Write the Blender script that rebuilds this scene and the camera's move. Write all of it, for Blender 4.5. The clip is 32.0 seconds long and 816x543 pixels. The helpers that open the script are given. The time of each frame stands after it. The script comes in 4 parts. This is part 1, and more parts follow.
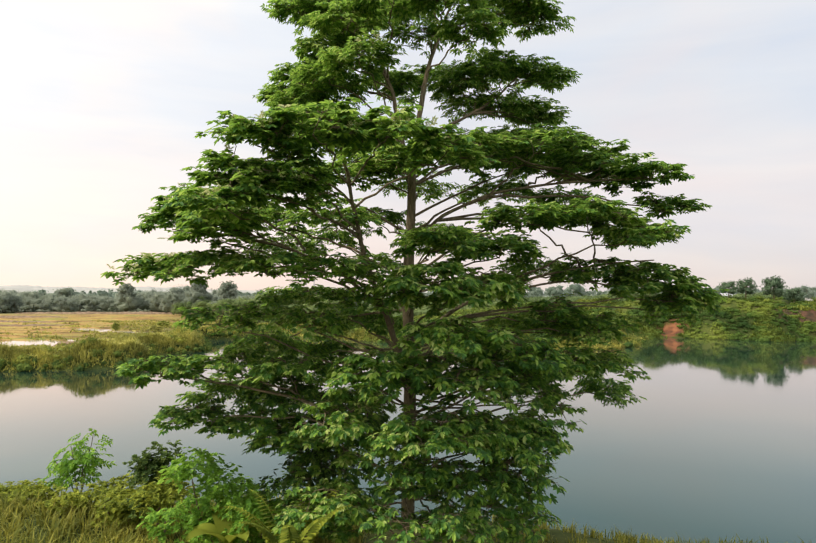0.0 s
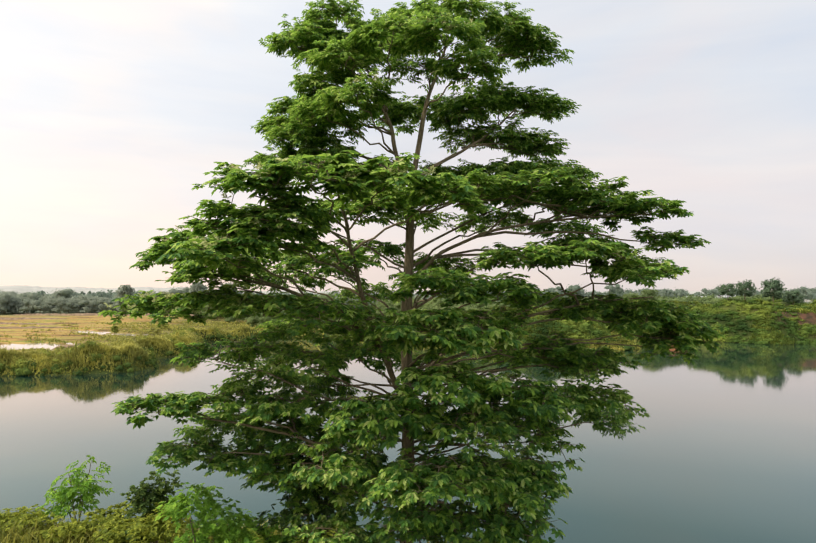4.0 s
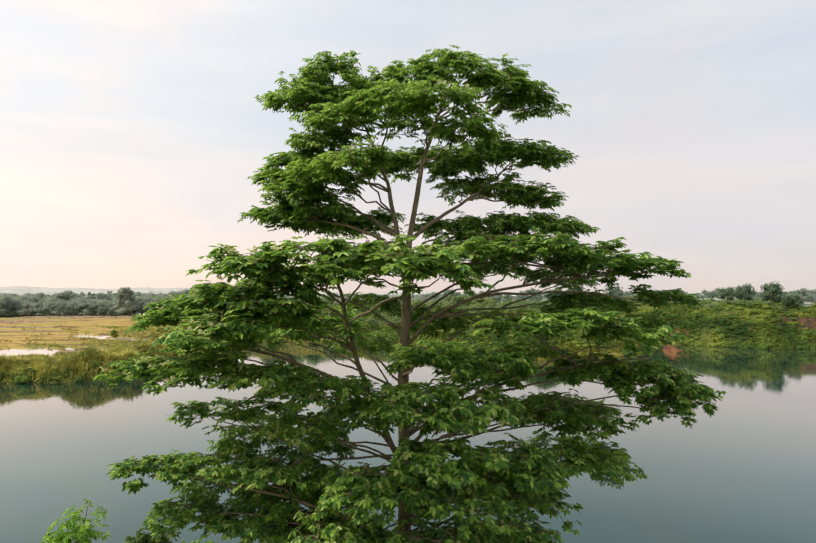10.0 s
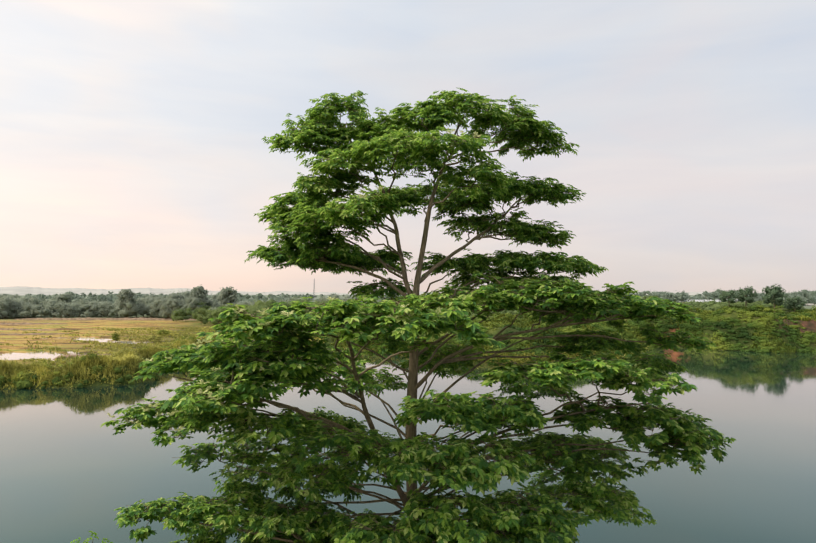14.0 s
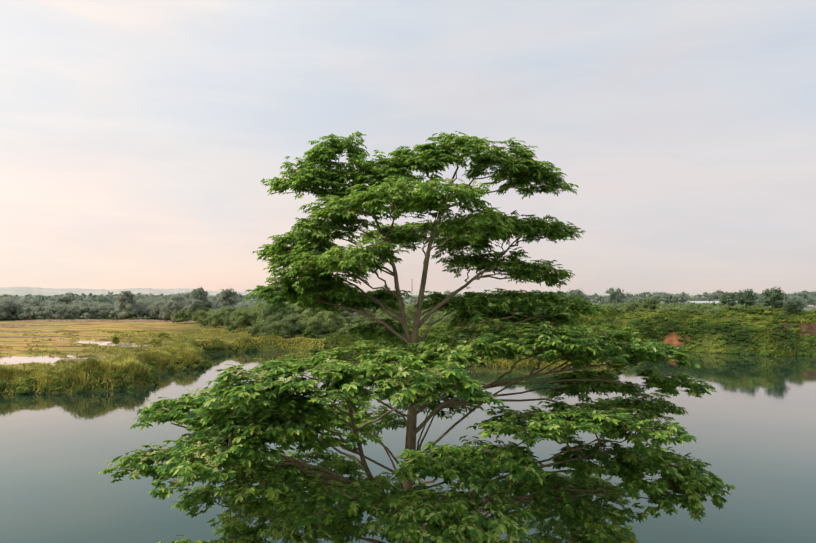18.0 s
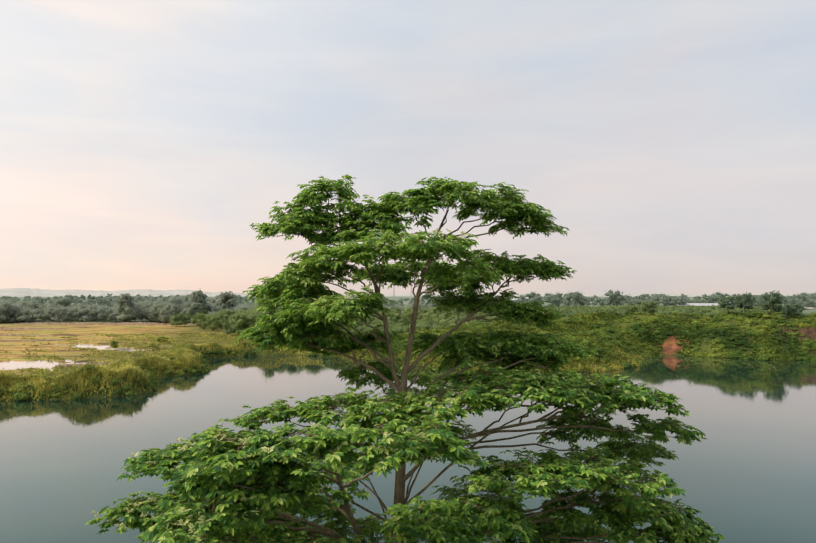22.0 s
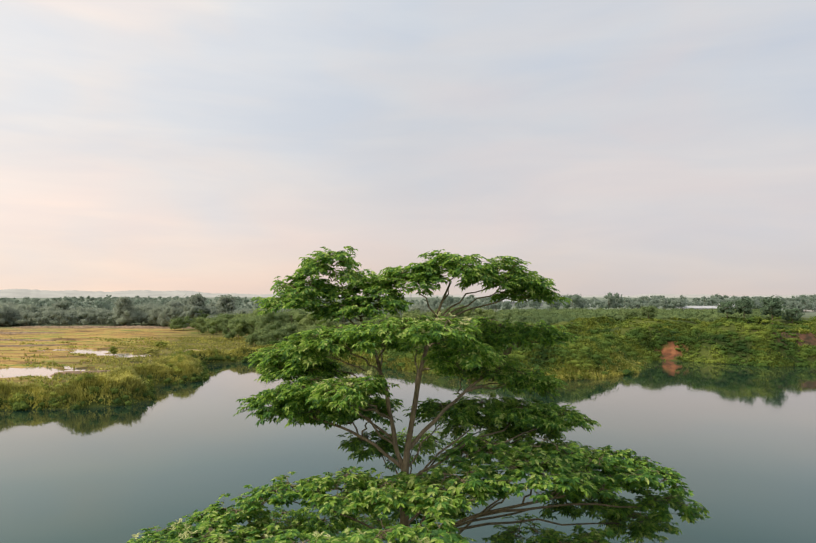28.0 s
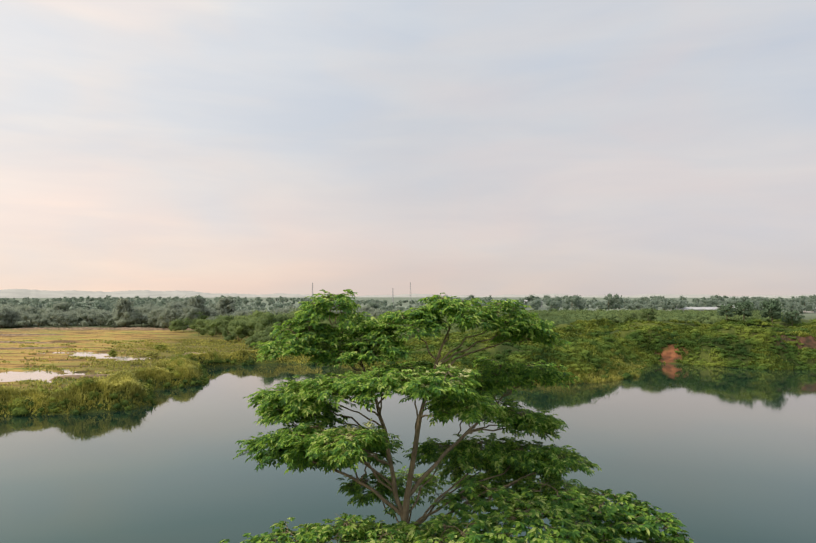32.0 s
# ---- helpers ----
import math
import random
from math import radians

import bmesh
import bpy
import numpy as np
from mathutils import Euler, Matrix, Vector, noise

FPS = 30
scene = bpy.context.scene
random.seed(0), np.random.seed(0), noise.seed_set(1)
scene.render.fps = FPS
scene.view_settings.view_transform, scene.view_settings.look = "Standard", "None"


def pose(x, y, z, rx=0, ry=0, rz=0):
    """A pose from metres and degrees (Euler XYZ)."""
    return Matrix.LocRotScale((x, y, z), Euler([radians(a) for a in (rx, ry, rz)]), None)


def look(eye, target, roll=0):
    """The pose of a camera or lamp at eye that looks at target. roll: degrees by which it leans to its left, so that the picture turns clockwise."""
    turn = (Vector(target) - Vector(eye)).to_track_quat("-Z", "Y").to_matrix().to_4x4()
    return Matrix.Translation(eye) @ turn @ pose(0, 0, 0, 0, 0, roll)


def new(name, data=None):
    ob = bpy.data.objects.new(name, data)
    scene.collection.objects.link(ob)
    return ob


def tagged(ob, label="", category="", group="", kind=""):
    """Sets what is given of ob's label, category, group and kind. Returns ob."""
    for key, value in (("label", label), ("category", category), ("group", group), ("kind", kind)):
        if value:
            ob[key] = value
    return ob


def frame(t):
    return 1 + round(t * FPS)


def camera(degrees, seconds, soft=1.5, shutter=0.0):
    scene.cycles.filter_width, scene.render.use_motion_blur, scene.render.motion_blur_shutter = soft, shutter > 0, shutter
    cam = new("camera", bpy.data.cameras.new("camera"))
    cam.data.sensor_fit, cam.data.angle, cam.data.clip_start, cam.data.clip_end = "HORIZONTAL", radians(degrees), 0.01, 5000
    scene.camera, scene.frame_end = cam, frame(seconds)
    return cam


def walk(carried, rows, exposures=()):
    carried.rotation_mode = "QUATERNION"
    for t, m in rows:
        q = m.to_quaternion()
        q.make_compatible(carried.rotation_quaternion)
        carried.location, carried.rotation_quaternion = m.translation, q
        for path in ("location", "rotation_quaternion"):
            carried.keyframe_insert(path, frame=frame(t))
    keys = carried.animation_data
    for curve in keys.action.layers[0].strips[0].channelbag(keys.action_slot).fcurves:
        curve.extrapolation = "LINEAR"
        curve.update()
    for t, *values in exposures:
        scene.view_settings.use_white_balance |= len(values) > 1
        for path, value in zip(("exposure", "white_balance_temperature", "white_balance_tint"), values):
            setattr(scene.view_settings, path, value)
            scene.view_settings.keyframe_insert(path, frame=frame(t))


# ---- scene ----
cam = camera(70.0, 32.0, soft=1.3)
PATH = [
    (0.0, pose(0.0, 0, 12.0, 92.02, 0, 0)),
    (3.0, pose(0.01, 0, 12.48, 92.03, 0, -0.03)),
    (6.0, pose(0.045, 0, 12.98, 92.05, 0, -0.1)),
    (9.0, pose(0.08, 0, 13.51, 92.07, 0, -0.1)),
    (12.0, pose(0.02, 0, 14.08, 92.09, 0, 0)),
    (14.5, pose(-0.055, 0, 14.56, 92.10, 0, 0)),
    (19.0, pose(0.0, 0, 15.44, 92.12, 0, 0)),
    (22.0, pose(0.155, 0, 16.04, 92.22, 0, -0.05)),
    (24.0, pose(0.18, 0, 16.46, 92.30, 0, -0.1)),
    (28.0, pose(0.10, 0, 17.38, 92.28, 0, -0.13)),
    (32.0, pose(0.10, 0, 18.2, 92.27, 0, -0.15)),
]
walk(cam, PATH, [(0.0, 0.57), (6.0, 0.52), (13.0, 0.44), (19.0, 0.36), (25.0, 0.30), (32.0, 0.24)])

# ---- sky and sun ----
SUN_EL, SUN_AZ = radians(44), radians(-104)      # azimuth from straight ahead (+y), to the left
world = bpy.data.worlds.new("sky")
scene.world = world
world.use_nodes = True


class Nodes:
    """Small helper to write node trees in few lines."""

    def __init__(self, tree):
        self.t = tree
        tree.nodes.clear()

    def add(self, kind, inputs=None):
        n = self.t.nodes.new(kind)
        for k, v in (inputs or {}).items():
            self.put(n.inputs[k], v)
        return n

    def put(self, socket, v):
        if isinstance(v, bpy.types.NodeSocket):
            self.t.links.new(v, socket)
        else:
            socket.default_value = v

    def ramp(self, fac, stops, mode="LINEAR"):
        n = self.add("ShaderNodeValToRGB", {"Fac": fac})
        n.color_ramp.interpolation = mode
        els = n.color_ramp.elements
        while len(els) < len(stops):
            els.new(0.5)
        for e, (p, c) in zip(els, stops):
            e.position, e.color = p, (*c, 1)
        return n.outputs["Color"]

    def mix(self, fac, a, b, blend="MIX"):
        n = self.add("ShaderNodeMix")
        n.data_type, n.blend_type = "RGBA", blend
        self.put(n.inputs[0], fac), self.put(n.inputs[6], a), self.put(n.inputs[7], b)
        return n.outputs[2]

    def math(self, op, a, b=0.0, clamp=False):
        n = self.add("ShaderNodeMath")
        n.operation, n.use_clamp = op, clamp
        self.put(n.inputs[0], a), self.put(n.inputs[1], b)
        return n.outputs[0]

    def layer(self, name):
        n = self.add("ShaderNodeAttribute")
        n.attribute_name = name
        return n.outputs["Fac"]

    def noise(self, scale, detail=4.0, vector=None, rough=0.55, distort=0.0):
        n = self.add("ShaderNodeTexNoise", {"Scale": scale, "Detail": detail, "Roughness": rough, "Distortion": distort})
        if vector is not None:
            self.put(n.inputs["Vector"], vector)
        return n.outputs["Fac"]


def rgb(c):
    return (*c, 1.0)


def build_sky():
    n = Nodes(world.node_tree)
    co = n.add("ShaderNodeTexCoord").outputs["Generated"]
    sep = n.add("ShaderNodeSeparateXYZ", {"Vector": co})
    x, z = sep.outputs["X"], sep.outputs["Z"]
    nishita = n.add("ShaderNodeTexSky")
    nishita.sky_type, nishita.sun_disc, nishita.sun_elevation, nishita.sun_rotation = "NISHITA", False, SUN_EL, SUN_AZ
    nishita.dust_density = 3.0
    clear = n.mix(1.0, nishita.outputs["Color"], rgb((0.10, 0.10, 0.10)), "MULTIPLY")
    # thin high cloud: peach at the skyline, pink above it, pale blue grey overhead
    veil = n.ramp(z, [(0.0, (0.72, 0.615, 0.56)), (0.04, (0.71, 0.625, 0.585)), (0.10, (0.70, 0.63, 0.61)),
                      (0.17, (0.675, 0.64, 0.63)), (0.27, (0.645, 0.645, 0.655)), (0.45, (0.665, 0.672, 0.69)), (0.65, (0.74, 0.755, 0.785)), (1.0, (0.90, 0.92, 0.97))])
    left = n.math("MULTIPLY_ADD", x, -0.5)
    left.node.inputs[2].default_value = 0.5
    warm = n.ramp(left, [(0.0, (0.92, 0.93, 0.96)), (0.5, (1.0, 1.0, 1.0)), (0.72, (1.24, 1.18, 1.12)), (1.0, (1.6, 1.46, 1.28))])
    veil = n.mix(1.0, veil, warm, "MULTIPLY")
    behind = n.math("MULTIPLY_ADD", sep.outputs["Y"], -0.5)
    behind.node.inputs[2].default_value = 0.5
    veil = n.mix(1.0, veil, n.ramp(behind, [(0.2, (1.0, 1.0, 1.0)), (0.55, (1.12, 1.12, 1.12)), (1.0, (1.55, 1.53, 1.5))]), "MULTIPLY")
    flat = n.add("ShaderNodeMapping", {"Vector": co, "Scale": (1.6, 1.6, 9.0)}).outputs["Vector"]
    streak = n.ramp(n.noise(1.7, 5.0, flat, 0.5, 0.4), [(0.32, (0.945, 0.955, 0.975)), (0.7, (1.06, 1.04, 1.01))])
    veil = n.mix(1.0, veil, streak, "MULTIPLY")
    thin = n.add("ShaderNodeMapping", {"Vector": co, "Scale": (2.3, 2.3, 20.0), "Location": (0.4, 0.1, 0.3)}).outputs["Vector"]
    cream = n.ramp(n.noise(1.3, 4.0, thin, 0.5, 0.3), [(0.48, (1.0, 1.0, 1.0)), (0.74, (1.09, 1.05, 1.0))])
    veil = n.mix(n.ramp(left, [(0.5, (0.15, 0.15, 0.15)), (0.75, (1, 1, 1))]), veil, n.mix(1.0, veil, cream, "MULTIPLY"))
    soft = n.add("ShaderNodeMapping", {"Vector": co, "Scale": (1.5, 1.5, 4.5), "Location": (0.2, 0.0, 0.9)}).outputs["Vector"]
    hue = n.ramp(n.noise(1.6, 3.0, soft, 0.5, 0.5), [(0.36, (0.94, 0.985, 1.03)), (0.5, (1.0, 1.0, 1.0)), (0.64, (1.045, 0.995, 0.975))])
    veil = n.mix(1.0, veil, hue, "MULTIPLY")
    sky = n.mix(0.82, clear, veil)
    back = n.add("ShaderNodeBackground", {"Color": sky, "Strength": 0.97})
    n.add("ShaderNodeOutputWorld", {"Surface": back.outputs[0]})


build_sky()
sun = new("sun", bpy.data.lights.new("sun", "SUN"))
sun.data.energy, sun.data.angle, sun.data.color = 3.5, radians(9), (1.0, 0.90, 0.76)
aim = Vector((math.sin(SUN_AZ) * math.cos(SUN_EL), math.cos(SUN_AZ) * math.cos(SUN_EL), math.sin(SUN_EL)))
sun.matrix_world = look(aim * 100, (0, 0, 0))


# ---- materials ----
def material(name):
    m = bpy.data.materials.new(name)
    m.use_nodes = True
    return m, Nodes(m.node_tree)


def finish(n, color, rough=0.8, bump=None, strength=0.3, dist=0.02, spec=0.5, **more):
    b = n.add("ShaderNodeBsdfPrincipled", {"Base Color": color, "Roughness": rough, "Specular IOR Level": spec})
    for k, v in more.items():
        n.put(b.inputs[k.replace("_", " ")], v)
    if bump is not None:
        bn = n.add("ShaderNodeBump", {"Height": bump, "Strength": strength, "Distance": dist})
        n.put(b.inputs["Normal"], bn.outputs[0])
    n.add("ShaderNodeOutputMaterial", {"Surface": b.outputs[0]})


def leaf_material(name, dark, mid, light, gloss=0.45, thin=0.35, patch=0.5, own_share=0.55, drift_share=0.8, pale=None):
    """Foliage: each leaf its own shade of green, with drifts of lighter growth through the crown."""
    m, n = material(name)
    isl = n.add("ShaderNodeNewGeometry").outputs["Random Per Island"]
    own = n.add("ShaderNodeObjectInfo").outputs["Random"]
    pos = n.add("ShaderNodeTexCoord").outputs["Object"]
    drift = n.noise(patch, 2.0, pos)
    f = n.math("MULTIPLY_ADD", isl, own_share)
    n.put(f.node.inputs[2], n.math("MULTIPLY_ADD", drift, drift_share))
    f.node.inputs[2].links[0].from_node.inputs[2].default_value = 0.475 - 0.5 * (own_share + drift_share)
    f = n.math("ADD", f, n.math("MULTIPLY", own, 0.08))
    color = n.ramp(f, [(0.12, dark), (0.45, mid), (0.85, light)] + ([(0.93, pale)] if pale else []))
    body = n.add("ShaderNodeBsdfPrincipled", {"Base Color": color, "Roughness": gloss, "Specular IOR Level": max(0.0, 0.6 - 0.6 * gloss)})
    glow = n.add("ShaderNodeBsdfTranslucent", {"Color": n.mix(0.5, color, rgb(light))})
    mixed = n.add("ShaderNodeMixShader", {"Fac": thin, 1: body.outputs[0], 2: glow.outputs[0]})
    n.add("ShaderNodeOutputMaterial", {"Surface": mixed.outputs[0]})
    return m


def bark_material(name, a, b):
    m, n = material(name)
    pos = n.add("ShaderNodeTexCoord").outputs["Object"]
    tall = n.add("ShaderNodeMapping", {"Vector": pos, "Scale": (9, 9, 2.2)}).outputs["Vector"]
    g = n.noise(3.0, 6.0, tall, 0.65)
    spots = n.ramp(n.noise(1.4, 3.0, pos), [(0.42, (0.85, 0.88, 0.85)), (0.62, (1.1, 1.08, 1.0))])
    finish(n, n.mix(1.0, n.ramp(g, [(0.3, a), (0.7, b)]), spots, "MULTIPLY"), 0.85, g, 0.5, 0.02, 0.2)
    return m


TREE_LEAF = leaf_material("broad_leaf", (0.031, 0.094, 0.027), (0.074, 0.198, 0.038), (0.29, 0.445, 0.062), 0.60, 0.52, 0.6, 0.95, 0.8, (0.44, 0.53, 0.16))
BLOSSOM = leaf_material("cream_blossom", (0.34, 0.40, 0.14), (0.46, 0.50, 0.21), (0.66, 0.65, 0.36), 0.7, 0.35, 1.5)
DEEP_LEAF = leaf_material("deep_green_leaf", (0.022, 0.045, 0.014), (0.05, 0.09, 0.022), (0.13, 0.18, 0.035), 0.85, 0.3, 0.5, 0.5, 1.2)
BUSH_LEAF = leaf_material("bush_leaf", (0.055, 0.085, 0.013), (0.15, 0.195, 0.023), (0.37, 0.40, 0.05), 0.75, 0.38, 0.9)
BRIGHT_LEAF = leaf_material("bright_bush_leaf", (0.05, 0.125, 0.018), (0.13, 0.28, 0.03), (0.32, 0.50, 0.06), 0.7, 0.42, 0.9)
SHRUB_LEAF = leaf_material("bank_shrub_leaf", (0.024, 0.05, 0.014), (0.056, 0.10, 0.021), (0.145, 0.185, 0.033), 0.9, 0.15, 0.13, 0.12, 2.0)
# distant woods: haze painted in as paler, greyer leaf colours
HAZE_PALED_WOOD_LEAF = leaf_material("haze_paled_woodland_leaf", (0.22, 0.26, 0.215), (0.265, 0.305, 0.245), (0.31, 0.35, 0.265), 1.0, 0.62, 0.03, 0.2, 1.3)
HAZE_PALED_FAR_LEAF = leaf_material("haze_paled_far_leaf", (0.215, 0.275, 0.225), (0.26, 0.32, 0.262), (0.31, 0.365, 0.295), 1.0, 0.75, 0.02, 0.15, 1.2)
# thicket green lightened so that its colour holds some distance haze
HAZE_PALED_THICKET_LEAF = leaf_material("haze_paled_thicket_leaf", (0.11, 0.16, 0.075), (0.16, 0.22, 0.095), (0.25, 0.31, 0.115), 1.0, 0.6, 0.05, 0.25, 1.5)
# paler version of the bank shrub green, imitating haze over distance
HAZE_PALED_SHRUB = leaf_material("haze_paled_scrub_leaf", (0.09, 0.135, 0.062), (0.13, 0.185, 0.078), (0.20, 0.25, 0.092), 1.0, 0.45, 0.03, 0.25, 1.5)
# dark green lifted towards blue-green, a little haze put into the colour
DARK_LEAF = leaf_material("dark_tree_leaf", (0.065, 0.105, 0.065), (0.095, 0.145, 0.085), (0.135, 0.19, 0.105), 0.9, 0.3, 0.2, 0.3, 1.0)
GRASS = leaf_material("tall_grass", (0.08, 0.095, 0.026), (0.215, 0.225, 0.048), (0.52, 0.48, 0.11), 0.7, 0.25, 0.22, 0.45, 1.3)
BANK_LEAF = leaf_material("shore_bush_leaf", (0.06, 0.092, 0.02), (0.14, 0.18, 0.033), (0.32, 0.325, 0.055), 0.85, 0.22, 0.3, 0.4, 1.2)
NEAR_GRASS = leaf_material("near_bank_grass", (0.06, 0.085, 0.016), (0.15, 0.17, 0.028), (0.33, 0.31, 0.055), 0.7, 0.4, 0.6, 0.5, 1.0)
SLOPE_GRASS = leaf_material("slope_grass", (0.042, 0.07, 0.015), (0.10, 0.14, 0.025), (0.24, 0.27, 0.046), 0.8, 0.2, 0.15, 0.3, 1.5)
DRY_GRASS = leaf_material("dry_marsh_grass", (0.23, 0.15, 0.055), (0.36, 0.25, 0.085), (0.42, 0.33, 0.11), 0.8, 0.3, 0.05)
BARK = bark_material("tree_bark", (0.082, 0.066, 0.042), (0.225, 0.18, 0.115))


def water_material(name, deep, tint, steps, rough=0.05, wave=0.08, scale=0.8):
    """Still water: a dim body colour under a mirror that grows as the view flattens."""
    m, n = material(name)
    pos = n.add("ShaderNodeTexCoord").outputs["Object"]
    w = n.noise(scale, 2.0, n.add("ShaderNodeMapping", {"Vector": pos, "Scale": (1.0, 0.45, 1.0)}).outputs["Vector"])
    bump = n.add("ShaderNodeBump", {"Height": w, "Strength": wave, "Distance": 0.02}).outputs[0]
    body = n.ramp(n.noise(0.012, 2.0, pos), [(0.35, [c * 0.88 for c in deep]), (0.65, [c * 1.12 for c in deep])])
    dim = n.add("ShaderNodeBsdfDiffuse", {"Color": body})
    facing = n.add("ShaderNodeLayerWeight", {"Blend": 0.5}).outputs["Facing"]
    share = n.ramp(facing, [(p, tuple(v * (c + (w - c) * min(1.0, max(0.0, p - 0.60) / 0.25)) for c, w in zip(tint, (1.05, 0.98, 0.94)))) for p, v in steps])
    mirror = n.add("ShaderNodeBsdfGlossy", {"Color": share, "Roughness": rough, "Normal": bump})
    mixed = n.add("ShaderNodeAddShader", {0: dim.outputs[0], 1: mirror.outputs[0]})
    n.add("ShaderNodeOutputMaterial", {"Surface": mixed.outputs[0]})
    return m


MIRROR = [(0.0, 0.03), (0.50, 0.07), (0.66, 0.205), (0.74, 0.335), (0.80, 0.47), (0.88, 0.68), (1.0, 0.95)]
WATER = water_material("quarry_water", (0.0028, 0.0095, 0.0075), (0.72, 1.07, 1.0), MIRROR)
PUDDLE = water_material("marsh_water", (0.09, 0.085, 0.075), (1.0, 1.0, 1.0), [(0.0, 0.05), (0.7, 0.4), (0.85, 0.6), (1.0, 0.9)], 0.06, 0.02, 2.0)


def ground_material():
    m, n = material("earth_and_turf")
    pos = n.add("ShaderNodeTexCoord").outputs["Object"]
    a, b = n.noise(0.13, 5.0, pos), n.noise(2.6, 5.0, pos)
    turf = n.ramp(n.math("ADD", n.math("MULTIPLY", a, 0.65), n.math("MULTIPLY", b, 0.35)),
                  [(0.36, (0.022, 0.033, 0.010)), (0.5, (0.042, 0.058, 0.014)), (0.62, (0.085, 0.098, 0.023))])
    bands = n.noise(0.09, 8.0, n.add("ShaderNodeMapping", {"Vector": pos, "Scale": (0.6, 1.9, 1.0)}).outputs["Vector"], 0.7)
    marsh = n.ramp(bands, [(0.37, (0.075, 0.05, 0.03)), (0.43, (0.17, 0.105, 0.04)), (0.475, (0.30, 0.19, 0.062)), (0.53, (0.34, 0.25, 0.08)), (0.57, (0.20, 0.20, 0.045)), (0.62, (0.10, 0.14, 0.03))])
    clay = n.ramp(n.noise(0.5, 5.0, pos), [(0.34, (0.05, 0.03, 0.02)), (0.5, (0.13, 0.055, 0.028)), (0.66, (0.20, 0.09, 0.045))])
    # distant ground: haze painted as a paler, greyer green
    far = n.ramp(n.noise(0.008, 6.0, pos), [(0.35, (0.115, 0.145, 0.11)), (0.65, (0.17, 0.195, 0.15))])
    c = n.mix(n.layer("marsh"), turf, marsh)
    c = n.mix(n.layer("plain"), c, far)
    c = n.mix(n.layer("clay"), c, clay)
    c = n.mix(n.layer("scar"), c, n.ramp(n.noise(0.7, 5.0, pos), [(0.36, (0.03, 0.022, 0.016)), (0.5, (0.065, 0.035, 0.026)), (0.66, (0.12, 0.055, 0.038))]))
    finish(n, c, 0.95, b, 0.6, 0.15, 0.1)
    return m


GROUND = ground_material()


def plain_material(name, a, b, rough=0.7, scale=3.0):
    m, n = material(name)
    pos = n.add("ShaderNodeTexCoord").outputs["Object"]
    g = n.noise(scale, 5.0, pos)
    finish(n, n.ramp(g, [(0.35, a), (0.65, b)]), rough, g, 0.2, 0.01, 0.3)
    return m


# ---- mesh helpers ----
def mesh_of(name, verts, faces, mat, smooth=False):
    me = bpy.data.meshes.new(name)
    me.from_pydata(verts if isinstance(verts, list) else verts.tolist(), [], faces if isinstance(faces, list) else faces.tolist())
    me.materials.append(mat)
    if smooth:
        me.polygons.foreach_set("use_smooth", [True] * len(me.polygons))
    me.update()
    return me


def child(name, me, parent, label=""):
    ob = new(name, me)
    ob.parent = parent
    return tagged(ob, label)


def thing(name, label, category, at=(0, 0, 0), group="", kind="", data=None):
    ob = new(name, data)
    ob.location = at
    return tagged(ob, label, category, group, kind)


class Soup:
    """Collects vertices and faces of many small pieces into one mesh."""

    def __init__(self):
        self.v, self.f, self.n = [], [], 0

    def add(self, v, f):
        v = np.asarray(v, float)
        self.v.append(v)
        self.f.extend([[i + self.n for i in face] for face in f])
        self.n += len(v)

    def many(self, v, f, mats):
        """One template (v, f) at many 4x4 poses."""
        v, f = np.asarray(v, float), np.asarray(f)
        mats = np.asarray(mats)
        out = np.einsum("nij,vj->nvi", mats[:, :3, :3], v) + mats[:, None, :3, 3]
        self.v.append(out.reshape(-1, 3))
        idx = f[None] + (self.n + np.arange(len(mats)) * len(v))[:, None, None]
        self.f.extend(idx.reshape(-1, f.shape[1]).tolist())
        self.n += len(v) * len(mats)

    def tube(self, pts, radii, sides=6):
        pts = np.asarray(pts, float)
        tan = np.gradient(pts, axis=0)
        tan /= np.linalg.norm(tan, axis=1)[:, None] + 1e-9
        up = np.array([0.31, 0.17, 0.93]) if abs(tan[0][2]) < 0.85 else np.array([0.95, 0.2, 0.1])
        a = np.cross(tan, up)
        a /= np.linalg.norm(a, axis=1)[:, None] + 1e-9
        b = np.cross(tan, a)
        ang = np.arange(sides) * 2 * np.pi / sides
        ring = np.cos(ang)[None, :, None] * a[:, None] + np.sin(ang)[None, :, None] * b[:, None]
        v = (pts[:, None] + ring * np.asarray(radii)[:, None, None]).reshape(-1, 3)
        f = []
        for i in range(len(pts) - 1):
            for j in range(sides):
                k = (j + 1) % sides
                f.append([i * sides + j, i * sides + k, (i + 1) * sides + k, (i + 1) * sides + j])
        f.append(list(range(sides))[::-1])
        f.append([(len(pts) - 1) * sides + j for j in range(sides)])
        self.add(v, f)

    def mesh(self, name, mat, smooth=False):
        v = np.concatenate(self.v) if self.v else np.zeros((0, 3))
        return mesh_of(name, v, self.f, mat, smooth)


